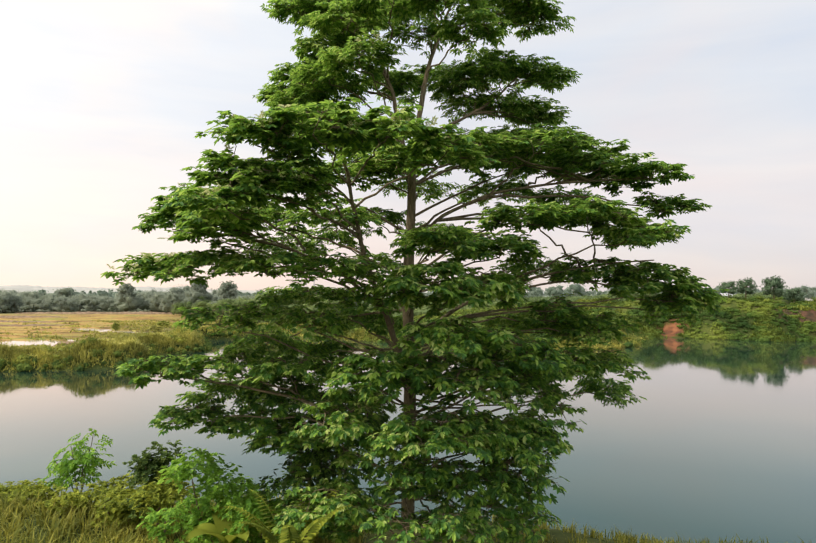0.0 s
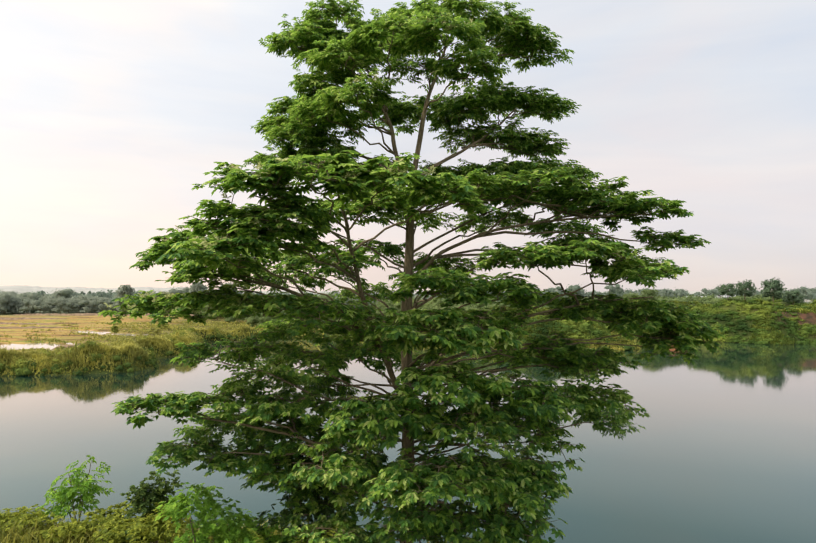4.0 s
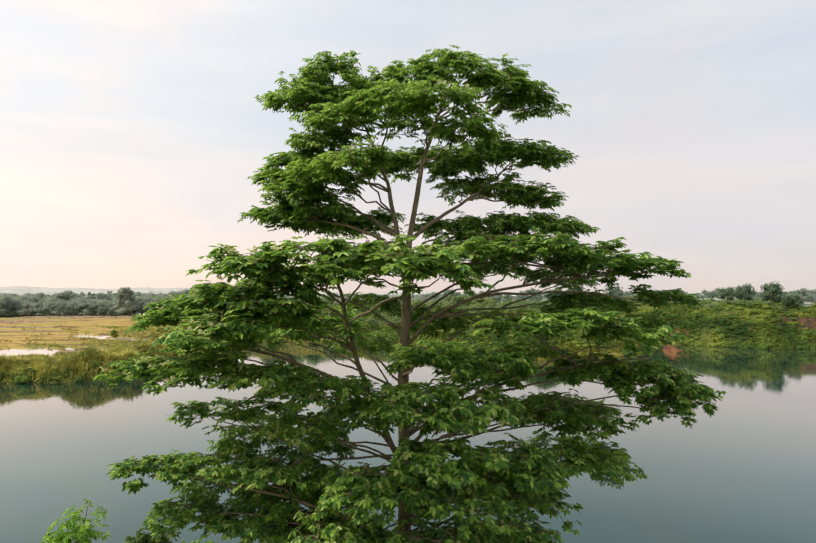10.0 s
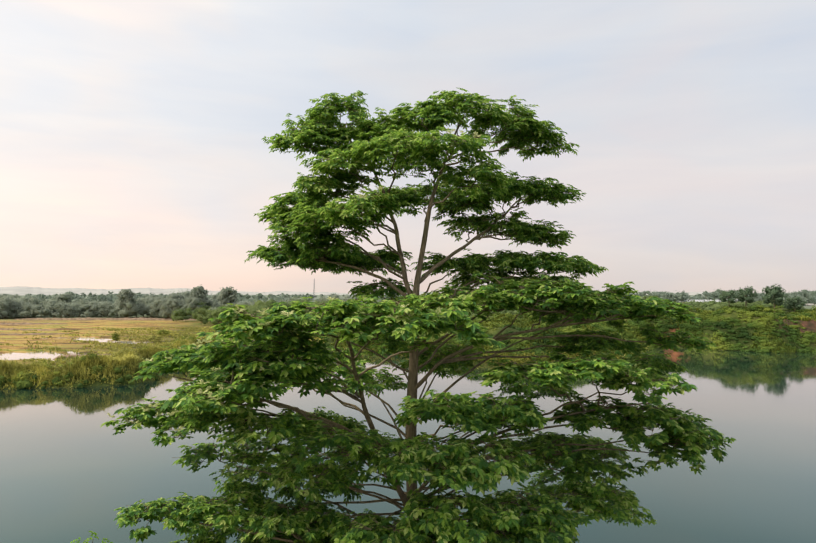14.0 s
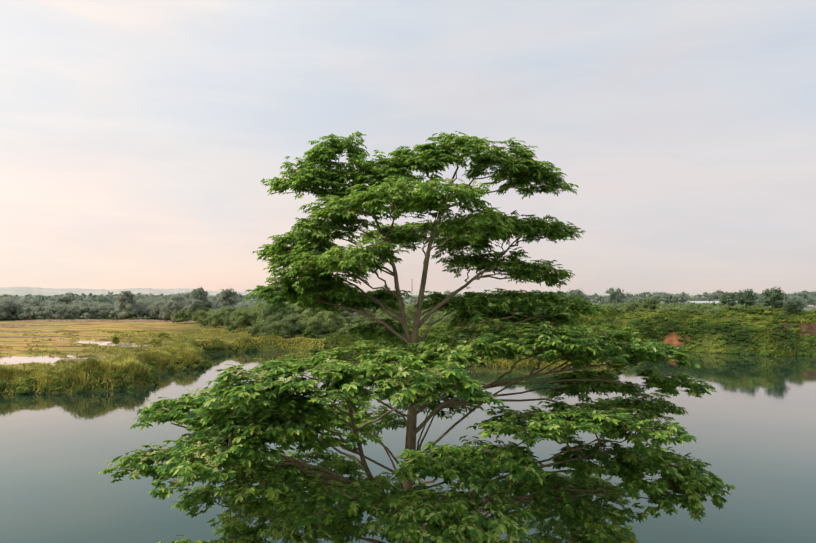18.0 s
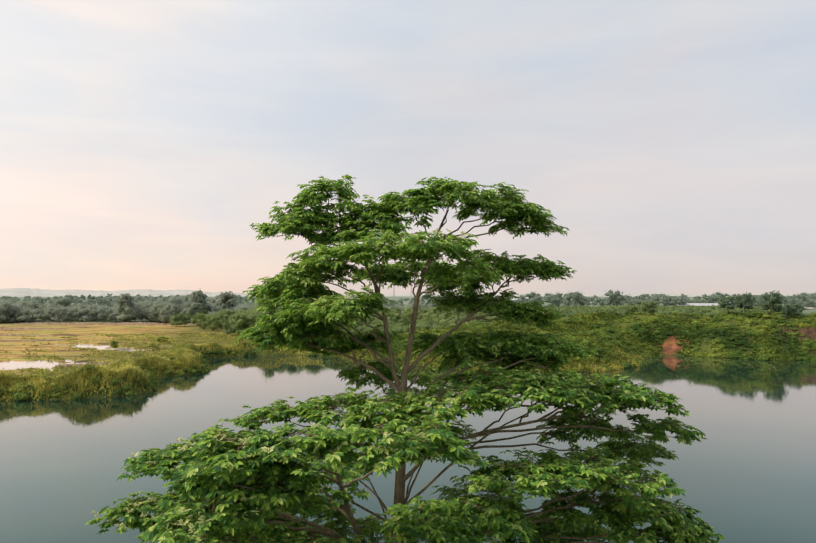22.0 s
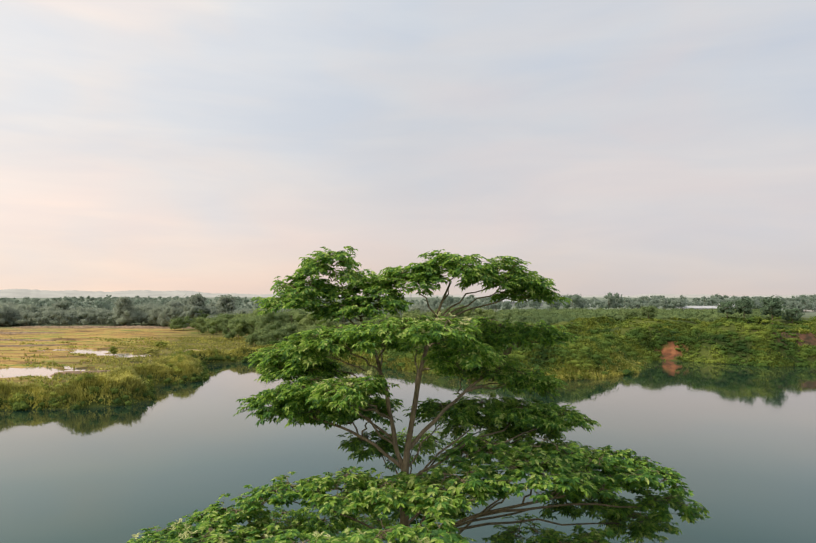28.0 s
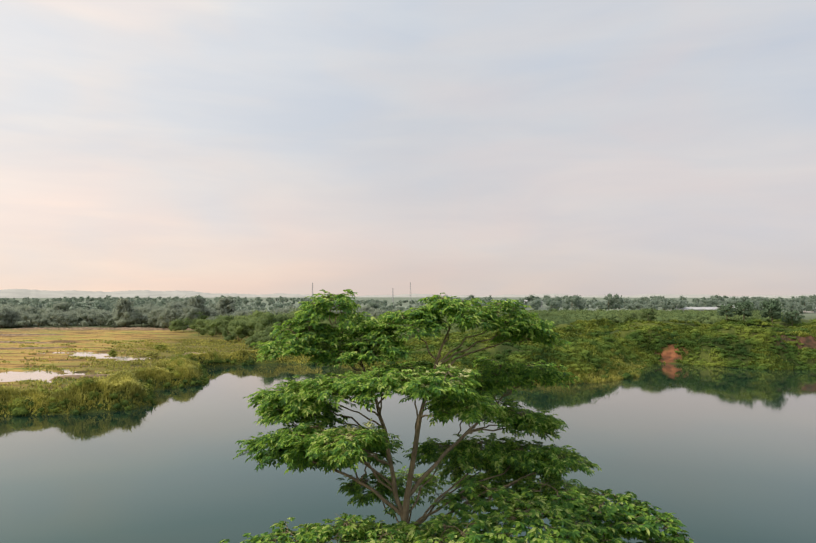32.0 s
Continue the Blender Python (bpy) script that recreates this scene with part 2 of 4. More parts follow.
def frames(origin, yaw, pitch, roll, scale):
    """4x4 poses, vectorised: x axis forward, turned by yaw, raised by pitch, rolled."""
    cy, sy, cp, sp, cr, sr = np.cos(yaw), np.sin(yaw), np.cos(pitch), np.sin(pitch), np.cos(roll), np.sin(roll)
    m = np.zeros((len(origin), 4, 4))
    fwd = np.stack([cy * cp, sy * cp, sp], 1)
    side = np.stack([-sy, cy, 0 * cy], 1)
    upv = np.cross(fwd, side)
    s2 = side * cr[:, None] + upv * sr[:, None]
    u2 = upv * cr[:, None] - side * sr[:, None]
    m[:, :3, 0], m[:, :3, 1], m[:, :3, 2] = fwd * scale[:, None], s2 * scale[:, None], u2 * scale[:, None]
    m[:, :3, 3], m[:, 3, 3] = origin, 1
    return m


def bend(p, q, rise=0.3, steps=7, wob=0.0, rng=None):
    """A limb's line from p to q that climbs first and then lies flat."""
    p, q = np.asarray(p, float), np.asarray(q, float)
    t = np.linspace(0, 1, steps)[:, None]
    out = p + (q - p) * t
    out[:, 2] += rise * np.sin(np.pi * t[:, 0]) * np.linalg.norm(q - p)
    if rng is not None and wob:
        out[1:-1] += rng.normal(0, wob, (steps - 2, 3))
    return out


def leaflet(x, y, ang, length, width, droop):
    """An ovate leaf blade folded along its midrib, starting at (x, y), pointing ang to the side."""
    c, s = math.cos(ang), math.sin(ang)
    def at(u, w, h):
        return (x + c * u - s * w, y + s * u + c * w, h)
    return [at(0, 0, 0), at(length * 0.28, width * 0.46, 0.01 - droop * 0.12), at(length * 0.68, width * 0.42, 0.008 - droop * 0.5), at(length, 0, -droop),
            at(length * 0.68, -width * 0.42, 0.008 - droop * 0.5), at(length * 0.28, -width * 0.46, 0.01 - droop * 0.12)]


LEAF_FACES = [[0, 3, 2, 1], [0, 5, 4, 3]]


def spray_template(pairs, length, blade, width, droop, seed):
    rng = np.random.default_rng(seed)
    v, f = [], []
    def put(*a):
        k = len(v)
        v.extend(leaflet(*a))
        f.extend([[k + i for i in t] for t in LEAF_FACES])
    for i in range(pairs):
        u = length * (i + 0.6) / pairs
        for side in (1, -1):
            put(u, 0, side * rng.uniform(0.75, 1.15), blade * rng.uniform(0.8, 1.15), width, blade * rng.uniform(-0.1, 0.12))
    put(length * 0.97, 0, rng.uniform(-0.2, 0.2), blade * 1.15, width * 1.1, 0.03)
    v = np.array(v)
    v[:, 2] -= droop * v[:, 0] ** 2 / max(length, 0.1)
    return v, np.array(f)


def fan_spray(count, blade, width, cup, seed):
    """A flat fan of leaflets spreading from one stalk, as on the broad near tiers."""
    rng = np.random.default_rng(seed)
    v, f = [], []
    for a in np.linspace(-1.9, 1.9, count):
        k = len(v)
        a += rng.uniform(-0.12, 0.12)
        v.extend(leaflet(0.05 + 0.012 * math.cos(a), 0.012 * math.sin(a), a, blade * (0.72 + 0.28 * math.cos(a)) * rng.uniform(0.9, 1.1), width, cup * rng.uniform(0.0, 1.0)))
        f.extend([[k + i for i in t] for t in LEAF_FACES])
    return np.array(v), np.array(f)


FANS = [fan_spray(7, 0.16, 0.064, 0.045, 11), fan_spray(6, 0.155, 0.070, 0.065, 12), fan_spray(7, 0.145, 0.058, 0.015, 13)]
SPRAYS = [spray_template(3, 0.13, 0.086, 0.060, 0.03, 1), spray_template(3, 0.14, 0.080, 0.056, 0.08, 2), spray_template(2, 0.08, 0.098, 0.068, 0.02, 3)]


def fine_spray(pairs, length, blade, width, droop, seed):
    """A small spray of narrow leaflets, as on the upper tiers."""
    rng = np.random.default_rng(seed)
    v, f = [], []
    for i in range(2 * pairs + 1):
        u = length * (i // 2 + 0.5) / pairs if i < 2 * pairs else length * 0.95
        a = (1 if i % 2 else -1) * rng.uniform(0.7, 1.1) if i < 2 * pairs else 0.0
        c, s, b = math.cos(a), math.sin(a), blade * rng.uniform(0.8, 1.15)
        k = len(v)
        for p, w, h in ((0, 0, 0), (0.45, 0.5, 0.006), (1, 0, -rng.uniform(0.0, 0.4) * b), (0.45, -0.5, 0.006)):
            v.append((u + c * p * b - s * w * width, s * p * b + c * w * width, h))
        f.extend([[k, k + 1, k + 2], [k, k + 2, k + 3]])
    v = np.array(v)
    v[:, 2] -= droop * v[:, 0] ** 2 / length
    return v, np.array(f)


FINE = [fine_spray(4, 0.18, 0.092, 0.040, 0.05, 5), fine_spray(4, 0.16, 0.086, 0.040, 0.11, 6), fine_spray(3, 0.12, 0.098, 0.044, 0.0, 7)]


def shore_value(x, y):
    """Signed distance to the lake's edge: negative in the water."""
    P = np.array(SHORE, float)
    Q = np.roll(P, -1, axis=0)
    pts = np.stack([x, y], -1)[..., None, :]
    d = Q - P
    t = np.clip(((pts - P) * d).sum(-1) / (d * d).sum(-1), 0, 1)
    dist = np.sqrt((((P + t[..., None] * d) - pts) ** 2).sum(-1)).min(-1)
    yy, xx = y[..., None], x[..., None]
    cross = ((P[:, 1] > yy) != (Q[:, 1] > yy)) & (xx < (Q[:, 0] - P[:, 0]) * (yy - P[:, 1]) / (Q[:, 1] - P[:, 1] + 1e-9) + P[:, 0])
    inside = cross.sum(-1) % 2 == 1
    return np.where(inside, -dist, dist)


SHORE = [(-170, 34), (-60, 27), (-10, 24), (10, 23), (60, 26), (180, 40), (230, 110), (150, 146), (100, 143), (89, 140), (80, 147),
         (69, 154), (63, 152), (56, 140), (51, 129), (40, 121), (28, 118), (12, 123), (-4, 137), (-15, 149), (-32, 154), (-45, 150),
         (-50, 143), (-43.5, 128), (-40.8, 119), (-48, 110.5), (-44.5, 102.5), (-41.6, 96.8), (-43.2, 93.6), (-46, 91.4), (-50, 89.6), (-60, 88), (-95, 81), (-180, 68)]


POOLS = [(-80, 121, 13, 9), (-88, 163, 6, 5), (-79, 157, 5, 4), (-70, 153, 4, 4), (-97, 170, 7, 3), (-104, 130, 8, 5)]


def smooth01(v, a, b):
    t = np.clip((v - a) / (b - a), 0, 1)
    return t * t * (3 - 2 * t)


def ripple(x, y, s, seed=0.0):
    return (np.sin(x / s + seed) * np.cos(y / s * 1.13 + 2.1 * seed) + 0.5 * np.sin(x / s * 2.3 + y / s * 1.7 + seed)) / 1.5


def lumps(x, y):
    """Creeper-covered mounds of the far bank."""
    return 1.5 * ripple(x + 0.3 * y, y, 4.6, 1.3) + 0.9 * ripple(x - 0.5 * y, y, 2.5, 0.6) + 0.9 * ripple(x, y, 13.0, 4.0)


def land(x, y):
    """Height of the ground over the lake's surface."""
    d = shore_value(x, y)
    near = smooth01(-y, -60, -50)                                  # the bank that the tree stands on
    right = smooth01(x, -20, 30) * (1 - near)
    left = (1 - near) * (1 - right)
    z_near = 7.0 * smooth01(d, 0, 11) - 0.6 * smooth01(x, 0, 8) + 0.15 * ripple(x, y, 2.0)
    z_right = (5.2 + 2.0 * smooth01(x, 45, 75)) * smooth01(d, -1, 12) + 1.2 * smooth01(d, 10, 40) - 2.4 * smooth01(d, 55, 140) + lumps(x, y) * smooth01(d, 0, 6) * (1 - 0.6 * smooth01(d, 60, 120))
    z_left = 1.6 * smooth01(d, 0, 5) + 0.12 * ripple(x, y, 9.0, 0.4) + 1.7 * np.exp(-((d - 4) / 3.2) ** 2) * (0.75 + 0.6 * ripple(x, y, 3.2, 0.9))
    for px, py, pa, pb in POOLS:
        z_left = z_left - 0.7 * smooth01(-np.hypot((x - px) / pa, (y - py) / pb) + 0.4 * ripple(x, y, 2.6, px) + 0.25 * ripple(x, y, 1.1, py), -1.25, -0.75)
    z = near * z_near + right * z_right + left * z_left
    far = smooth01(np.hypot(x, y), 450, 1800)
    z = z * (1 - far) + far * 4.0
    z = z * smooth01(d, -0.5, 1.5) + np.where(d < 0.5, -np.minimum(4, 0.4 * np.maximum(0.5 - d, 0)), 0)
    return z, d


def ground_z(x, y):
    return land(np.atleast_1d(np.asarray(x, float)), np.atleast_1d(np.asarray(y, float)))[0]


def build_ground():
    rad = np.concatenate([np.linspace(0.0, 30, 40), np.linspace(30.8, 200, 200), np.geomspace(203, 4800, 70)])
    ang = np.concatenate([np.linspace(-52, 52, 261), np.linspace(55, 305, 60)])
    A, Rr = np.meshgrid(np.radians(ang), rad)
    x, y = np.sin(A) * Rr, np.cos(A) * Rr
    z, d = land(x, y)
    nr, na = x.shape
    verts = np.stack([x, y, z], -1).reshape(-1, 3)
    i = np.arange(nr - 1)[:, None] * na + np.arange(na)[None]
    j = np.arange(nr - 1)[:, None] * na + (np.arange(na)[None] + 1) % na
    faces = np.stack([i, j, j + na, i + na], -1).reshape(-1, 4)
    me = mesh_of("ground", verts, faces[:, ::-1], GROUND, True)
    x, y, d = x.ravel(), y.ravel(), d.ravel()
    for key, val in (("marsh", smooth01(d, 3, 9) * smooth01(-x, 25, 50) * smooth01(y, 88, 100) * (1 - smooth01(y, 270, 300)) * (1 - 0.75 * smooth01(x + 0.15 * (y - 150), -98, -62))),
                     # mask that blends in the haze-paled ground colour as distance grows
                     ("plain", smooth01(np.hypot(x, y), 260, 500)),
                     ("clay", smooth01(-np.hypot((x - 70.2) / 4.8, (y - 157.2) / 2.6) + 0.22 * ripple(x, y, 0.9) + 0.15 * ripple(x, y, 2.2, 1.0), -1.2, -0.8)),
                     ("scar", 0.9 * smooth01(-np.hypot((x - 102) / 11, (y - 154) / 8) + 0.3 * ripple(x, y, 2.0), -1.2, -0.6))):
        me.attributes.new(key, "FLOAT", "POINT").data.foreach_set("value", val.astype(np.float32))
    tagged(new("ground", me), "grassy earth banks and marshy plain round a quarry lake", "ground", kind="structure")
    w = np.array([(-260, 15, 0), (300, 15, 0), (300, 190, 0), (-260, 190, 0)], float)
    tagged(new("water", mesh_of("water", w, [[0, 1, 2, 3]], WATER)), "still teal-grey lake water mirroring the pale sky", "lake", kind="structure")
    p = np.array([(-125, 104, 1.32), (-58, 104, 1.32), (-58, 185, 1.32), (-125, 185, 1.32)], float)
    tagged(new("marsh_pools", mesh_of("marsh_pools", p, [[0, 1, 2, 3]], PUDDLE)), "shallow pale pools lying in the marsh", "pools", kind="structure")


build_ground()


# ---- foliage builders ----
def leaf_clump(n, rng, rx, ry, rz, blade, flat=False):
    """Loose leaves filling an uneven rounded clump, denser at its skin: origins and turns."""
    d = rng.normal(size=(n, 3))
    d /= np.linalg.norm(d, axis=1)[:, None]
    d[:, 2] = np.where(d[:, 2] < -0.25, -d[:, 2], d[:, 2])
    r = rng.uniform(0.7, 1.0, n) ** 0.6
    lump = 1 + 0.22 * np.sin(d[:, 0] * 4 + rng.uniform(0, 6)) + 0.18 * np.sin(d[:, 1] * 5 + d[:, 2] * 3 + rng.uniform(0, 6))
    p = d * (r * lump)[:, None] * np.array([rx, ry, rz])
    yaw = np.arctan2(d[:, 1], d[:, 0]) + rng.normal(0, 0.7, n)
    tip = 0.8 * (np.arcsin(np.clip(d[:, 2], -1, 1)) - np.pi / 2) if flat else -0.1
    return p, yaw, tip + rng.normal(0, 0.32 if flat else 0.5, n), rng.normal(0, 0.35 if flat else 0.6, n), blade * rng.uniform(0.7, 1.3, n)


BLADE = (np.array([(0, 0, 0), (0.45, 0.3, -0.05), (1, 0, -0.25), (0.45, -0.3, -0.05)]), np.array([[0, 1, 2], [0, 2, 3]]))


def core_shape(level):
    bm = bmesh.new()
    bmesh.ops.create_icosphere(bm, subdivisions=level, radius=1.0)
    v, f = np.array([list(q.co) for q in bm.verts]), np.array([[q.index for q in t.verts] for t in bm.faces])
    bm.free()
    return v, f


CORE = core_shape(1)


def bush(soup, at, rx, ry, rz, n, blade, rng, core=0.72):
    if core:
        v = CORE[0] * rng.uniform(0.8, 1.1, (len(CORE[0]), 1)) * np.array([rx, ry, rz]) * core + np.asarray(at)
        soup.add(v, CORE[1].tolist())
    p, yaw, pit, rol, sc = leaf_clump(n, rng, rx, ry, rz, blade, True)
    soup.many(*BLADE, frames(p + np.asarray(at), yaw, pit, rol, sc))


def grass_clumps(soup, x, y, z, height, rng, blades=7, width=0.05, lean=0.35):
    """Arching grass blades standing in tufts at the given places."""
    k = np.repeat(np.arange(len(x)), blades)
    n = len(k)
    h = height[k] * rng.uniform(0.6, 1.15, n)
    yaw, ln = rng.uniform(0, 2 * np.pi, n), rng.uniform(0.1, 1.0, n) * lean
    ox, oy = x[k] + rng.normal(0, 0.12, n) * height[k], y[k] + rng.normal(0, 0.12, n) * height[k]
    dx, dy = np.cos(yaw), np.sin(yaw)
    w = width * rng.uniform(0.7, 1.4, n)
    base = np.stack([ox, oy, z[k] - 0.05], 1)
    side = np.stack([-dy * w, dx * w, 0 * w], 1)
    mid = base + np.stack([dx * ln * h * 0.35, dy * ln * h * 0.35, h * 0.6], 1)
    tip = base + np.stack([dx * ln * h, dy * ln * h, h * (1 - 0.25 * ln)], 1)
    v = np.stack([base - side, base + side, mid + side * 0.8, mid - side * 0.8, tip], 1).reshape(-1, 3)
    o = soup.n + np.arange(n)[:, None] * 5
    soup.v.append(v)
    soup.f.extend((o + np.array([0, 1, 2, 3])).tolist())
    soup.f.extend((o + np.array([3, 2, 4])).tolist())
    soup.n += len(v)


# ---- the large tree on the bank ----
TRUNK = np.array([(0.02, 10.3, 6.0), (0.0, 10.3, 8.0), (0.03, 10.28, 10.0), (0.0, 10.3, 12.0), (0.05, 10.35, 13.6), (0.1, 10.4, 14.6),
                  (0.28, 10.5, 15.7), (0.45, 10.6, 16.4), (0.66, 10.7, 17.0), (0.9, 10.8, 17.6)])
LEFT_STEM = np.array([(0.06, 10.38, 14.2), (-0.12, 10.5, 14.8), (-0.26, 10.7, 15.6), (-0.45, 10.85, 16.2), (-0.7, 11.0, 16.8), (-1.1, 11.3, 17.5)])
FRONT_STEM = np.array([(0.0, 10.28, 10.6), (-0.3, 9.9, 11.4), (-0.55, 9.4, 12.1), (-0.75, 8.8, 12.9), (-0.85, 8.3, 13.6), (-0.95, 7.9, 14.1)])
RIGHT_STEM = np.array([(0.1, 10.42, 14.62), (0.5, 10.75, 14.98), (0.98, 11.2, 15.32), (1.45, 11.5, 15.66), (1.85, 11.65, 16.0), (2.25, 11.75, 16.4)])
HIGH_LIMB = np.array([(0.03, 10.3, 12.75), (0.6, 10.15, 13.35), (1.5, 10.0, 13.72), (2.6, 10.1, 13.9), (3.6, 10.35, 14.0), (4.4, 10.5, 14.06)])
LOW_LIMB = np.array([(0.02, 10.3, 10.9), (0.7, 10.15, 11.65), (1.6, 10.1, 12.1), (2.6, 10.1, 12.35), (3.5, 10.15, 12.5), (4.3, 10.2, 12.56)])
SIDE_LIMB = np.array([(-0.45, 9.6, 11.75), (-1.1, 9.3, 12.35), (-1.9, 9.1, 12.7), (-2.8, 9.3, 12.9), (-3.5, 9.6, 13.0), (-4.0, 9.85, 13.06)])
BASE_LIMB = np.array([(-0.03, 10.3, 9.0), (-0.9, 10.25, 9.75), (-1.9, 10.2, 10.15), (-2.9, 10.25, 10.35), (-3.7, 10.3, 10.46), (-4.2, 10.35, 10.52)])
TWIN_LIMB = np.array([(0.05, 10.4, 14.3), (-0.5, 10.55, 14.72), (-1.1, 10.8, 14.96), (-1.8, 11.1, 15.1), (-2.4, 11.4, 15.18)])
STEMS = {"twin": TWIN_LIMB, "high": HIGH_LIMB, "low": LOW_LIMB, "side": SIDE_LIMB, "base": BASE_LIMB, "right": RIGHT_STEM, "trunk": TRUNK, "left": LEFT_STEM, "front": FRONT_STEM}

big_tree = thing("tree", "tall spreading tree with flat green leaf tiers on the bank", "tree", (0, 10.3, 6.3))
ORIGIN = np.array([0, 10.3, 6.3])


def stem_part(name, line, radii, label):
    s = Soup()
    t = np.linspace(0, 1, 26)
    k = np.linspace(0, 1, len(line))
    fine = np.stack([np.interp(t, k, line[:, c]) for c in range(3)], 1)
    fine[1:-1] = (fine[:-2] + fine[1:-1] * 2 + fine[2:]) / 4
    fine[:, :2] += 0.012 * np.sin(np.arange(26)[:, None] * np.array([1.3, 0.9]))
    s.tube(fine - ORIGIN, np.interp(t, k, radii) * (1 + 0.06 * np.sin(t * 40)), 10)
    return child(name, s.mesh(name, BARK, True), big_tree, label)


stem_part("trunk", TRUNK, [0.20, 0.125, 0.108, 0.096, 0.082, 0.055, 0.042, 0.034, 0.026, 0.016], "slim grey-brown trunk")
stem_part("leader", LEFT_STEM, [0.045, 0.042, 0.036, 0.03, 0.024, 0.014], "grey upright side stem")
stem_part("leader", RIGHT_STEM, [0.040, 0.036, 0.03, 0.025, 0.02, 0.012], "pale slanting side limb")
for limb_line in (TWIN_LIMB, HIGH_LIMB, LOW_LIMB, SIDE_LIMB, BASE_LIMB):
    stem_part("limb", limb_line, np.linspace(0.036, 0.010, len(limb_line)), "brown spreading limb")
stem_part("leader", FRONT_STEM, [0.055, 0.05, 0.042, 0.034, 0.026, 0.016], "dark upright side stem")
rng = np.random.default_rng(7)
single_sprays = []


def pad(x, y, z, rx, ry, stem="trunk", dome=0.25, n=1.0, foot=None, turn=0.0, loose=False, slope=0.42, hang=None, bloom=0):
    """One flat tier of foliage on a limb of its own: its middle, half widths, and the stem that bears it."""
    line = STEMS[stem]
    dome = 1.15 * dome
    hang = hang if hang is not None else (0.24 if z < 12.3 and y < 10.2 else (0.05 if z < 14.6 else 0.0))
    broad = y < 11.15 and z < 14.6
    kinds, share = (FANS, 2.6 * n) if broad else (FINE, 4.0 * n)
    rx, ry = max(0.32, rx - 0.27), max(0.3, ry - 0.25)
    c = np.array([x, y, z])
    reach = np.hypot(line[:, 0] - x, line[:, 1] - y)
    want = z - slope * reach if foot is None else np.full(len(reach), foot)
    k = int(np.argmin(np.abs(line[:, 2] - want)))
    low = float(np.clip(want[k] + rng.uniform(-0.25, 0.25), line[0, 2] + 0.5, line[-1, 2] - 0.1)) if foot is None else foot
    start = np.array([np.interp(low, line[:, 2], line[:, i]) for i in range(3)])
    limb = Soup()
    size = math.sqrt(rx * ry)
    end = c + np.array([0, 0, -0.12])
    main = bend(start, end, 0.05, 9, 0.03, rng)
    length = np.linalg.norm(end - start)
    r0 = min(0.010 + 0.005 * length + 0.005 * size, 0.026)
    limb.tube(main - ORIGIN, np.linspace(r0, 0.009, 9), 6)
    ends, outs, rims = [], [], []
    subs = int(11 + 38 * rx * ry)
    for i in range(subs):
        a = i * 2.39996 + rng.uniform(-0.4, 0.4)
        r = math.sqrt((i + 0.7) / subs) * rng.uniform(0.85, 1.08)
        ex, ey = r * rx * math.cos(a), r * ry * math.sin(a)
        ct, st = math.cos(turn), math.sin(turn)
        ex, ey = ex * ct - ey * st, ex * st + ey * ct
        ez = dome * (0.55 - r * r) + rng.normal(0, 0.06)
        e = c + np.array([ex, ey, ez])
        near = np.array(list(main[4:]) + ends)
        gap = np.linalg.norm(near - e, axis=1) + 0.35 * np.maximum(0, np.linalg.norm(near[:, :2] - c[:2], axis=1) - np.linalg.norm(e[:2] - c[:2]) + 0.1)
        m = near[int(np.argmin(np.where(gap < 0.08, 9.0, gap)))]
        sub = bend(m, e, 0.12, 5, 0.018, rng)
        limb.tube(sub - ORIGIN, np.linspace(0.010, 0.005, 5), 4)
        ends.append(e)
        outs.append(math.atan2(ey, ex))
        rims.append(r)
    pos, yaw, fall = [], [], []
    for e, o, r in zip(ends, outs, rims):
        for _ in range(5):
            a = o + rng.normal(0, 1.1)
            l = rng.uniform(0.08, 0.36)
            tip = e + np.array([math.cos(a) * l, math.sin(a) * l, rng.uniform(-0.06, 0.10)])
            limb.tube(np.stack([e, tip]) - ORIGIN, [0.005, 0.003], 3)
            for _ in range(max(1, int(share + rng.random()))):
                f = rng.uniform(0.3, 1.05)
                pos.append(e + (tip - e) * f + rng.normal(0, 0.03, 3))
                yaw.append(a + rng.normal(0, 0.7))
                fall.append(0.55 * min(0.7, dome / size * r) * math.cos(yaw[-1] - o))
    bough = child("bough", limb.mesh("bough", BARK), big_tree)
    pos, yaw = np.array(pos), np.array(yaw)
    N = len(pos)
    mats = frames(pos - ORIGIN, yaw, rng.normal(-hang, 0.17, N) - np.array(fall), rng.normal(0, 0.17, N), rng.uniform(0.65, 1.0, N) if broad else rng.uniform(0.7, 1.15, N))
    pick = rng.integers(0, 3, N)
    if loose:
        single_sprays.append((bough, mats[:60], pick[:60] + (0 if broad else 3)))
        mats, pick = mats[60:], pick[60:]
    leaves = Soup()
    for q in range(3):
        if (pick == q).any():
            leaves.many(*kinds[q], mats[pick == q])
    tagged(child("foliage", leaves.mesh("foliage", TREE_LEAF), bough, "leafy green spray"), kind="stuff")
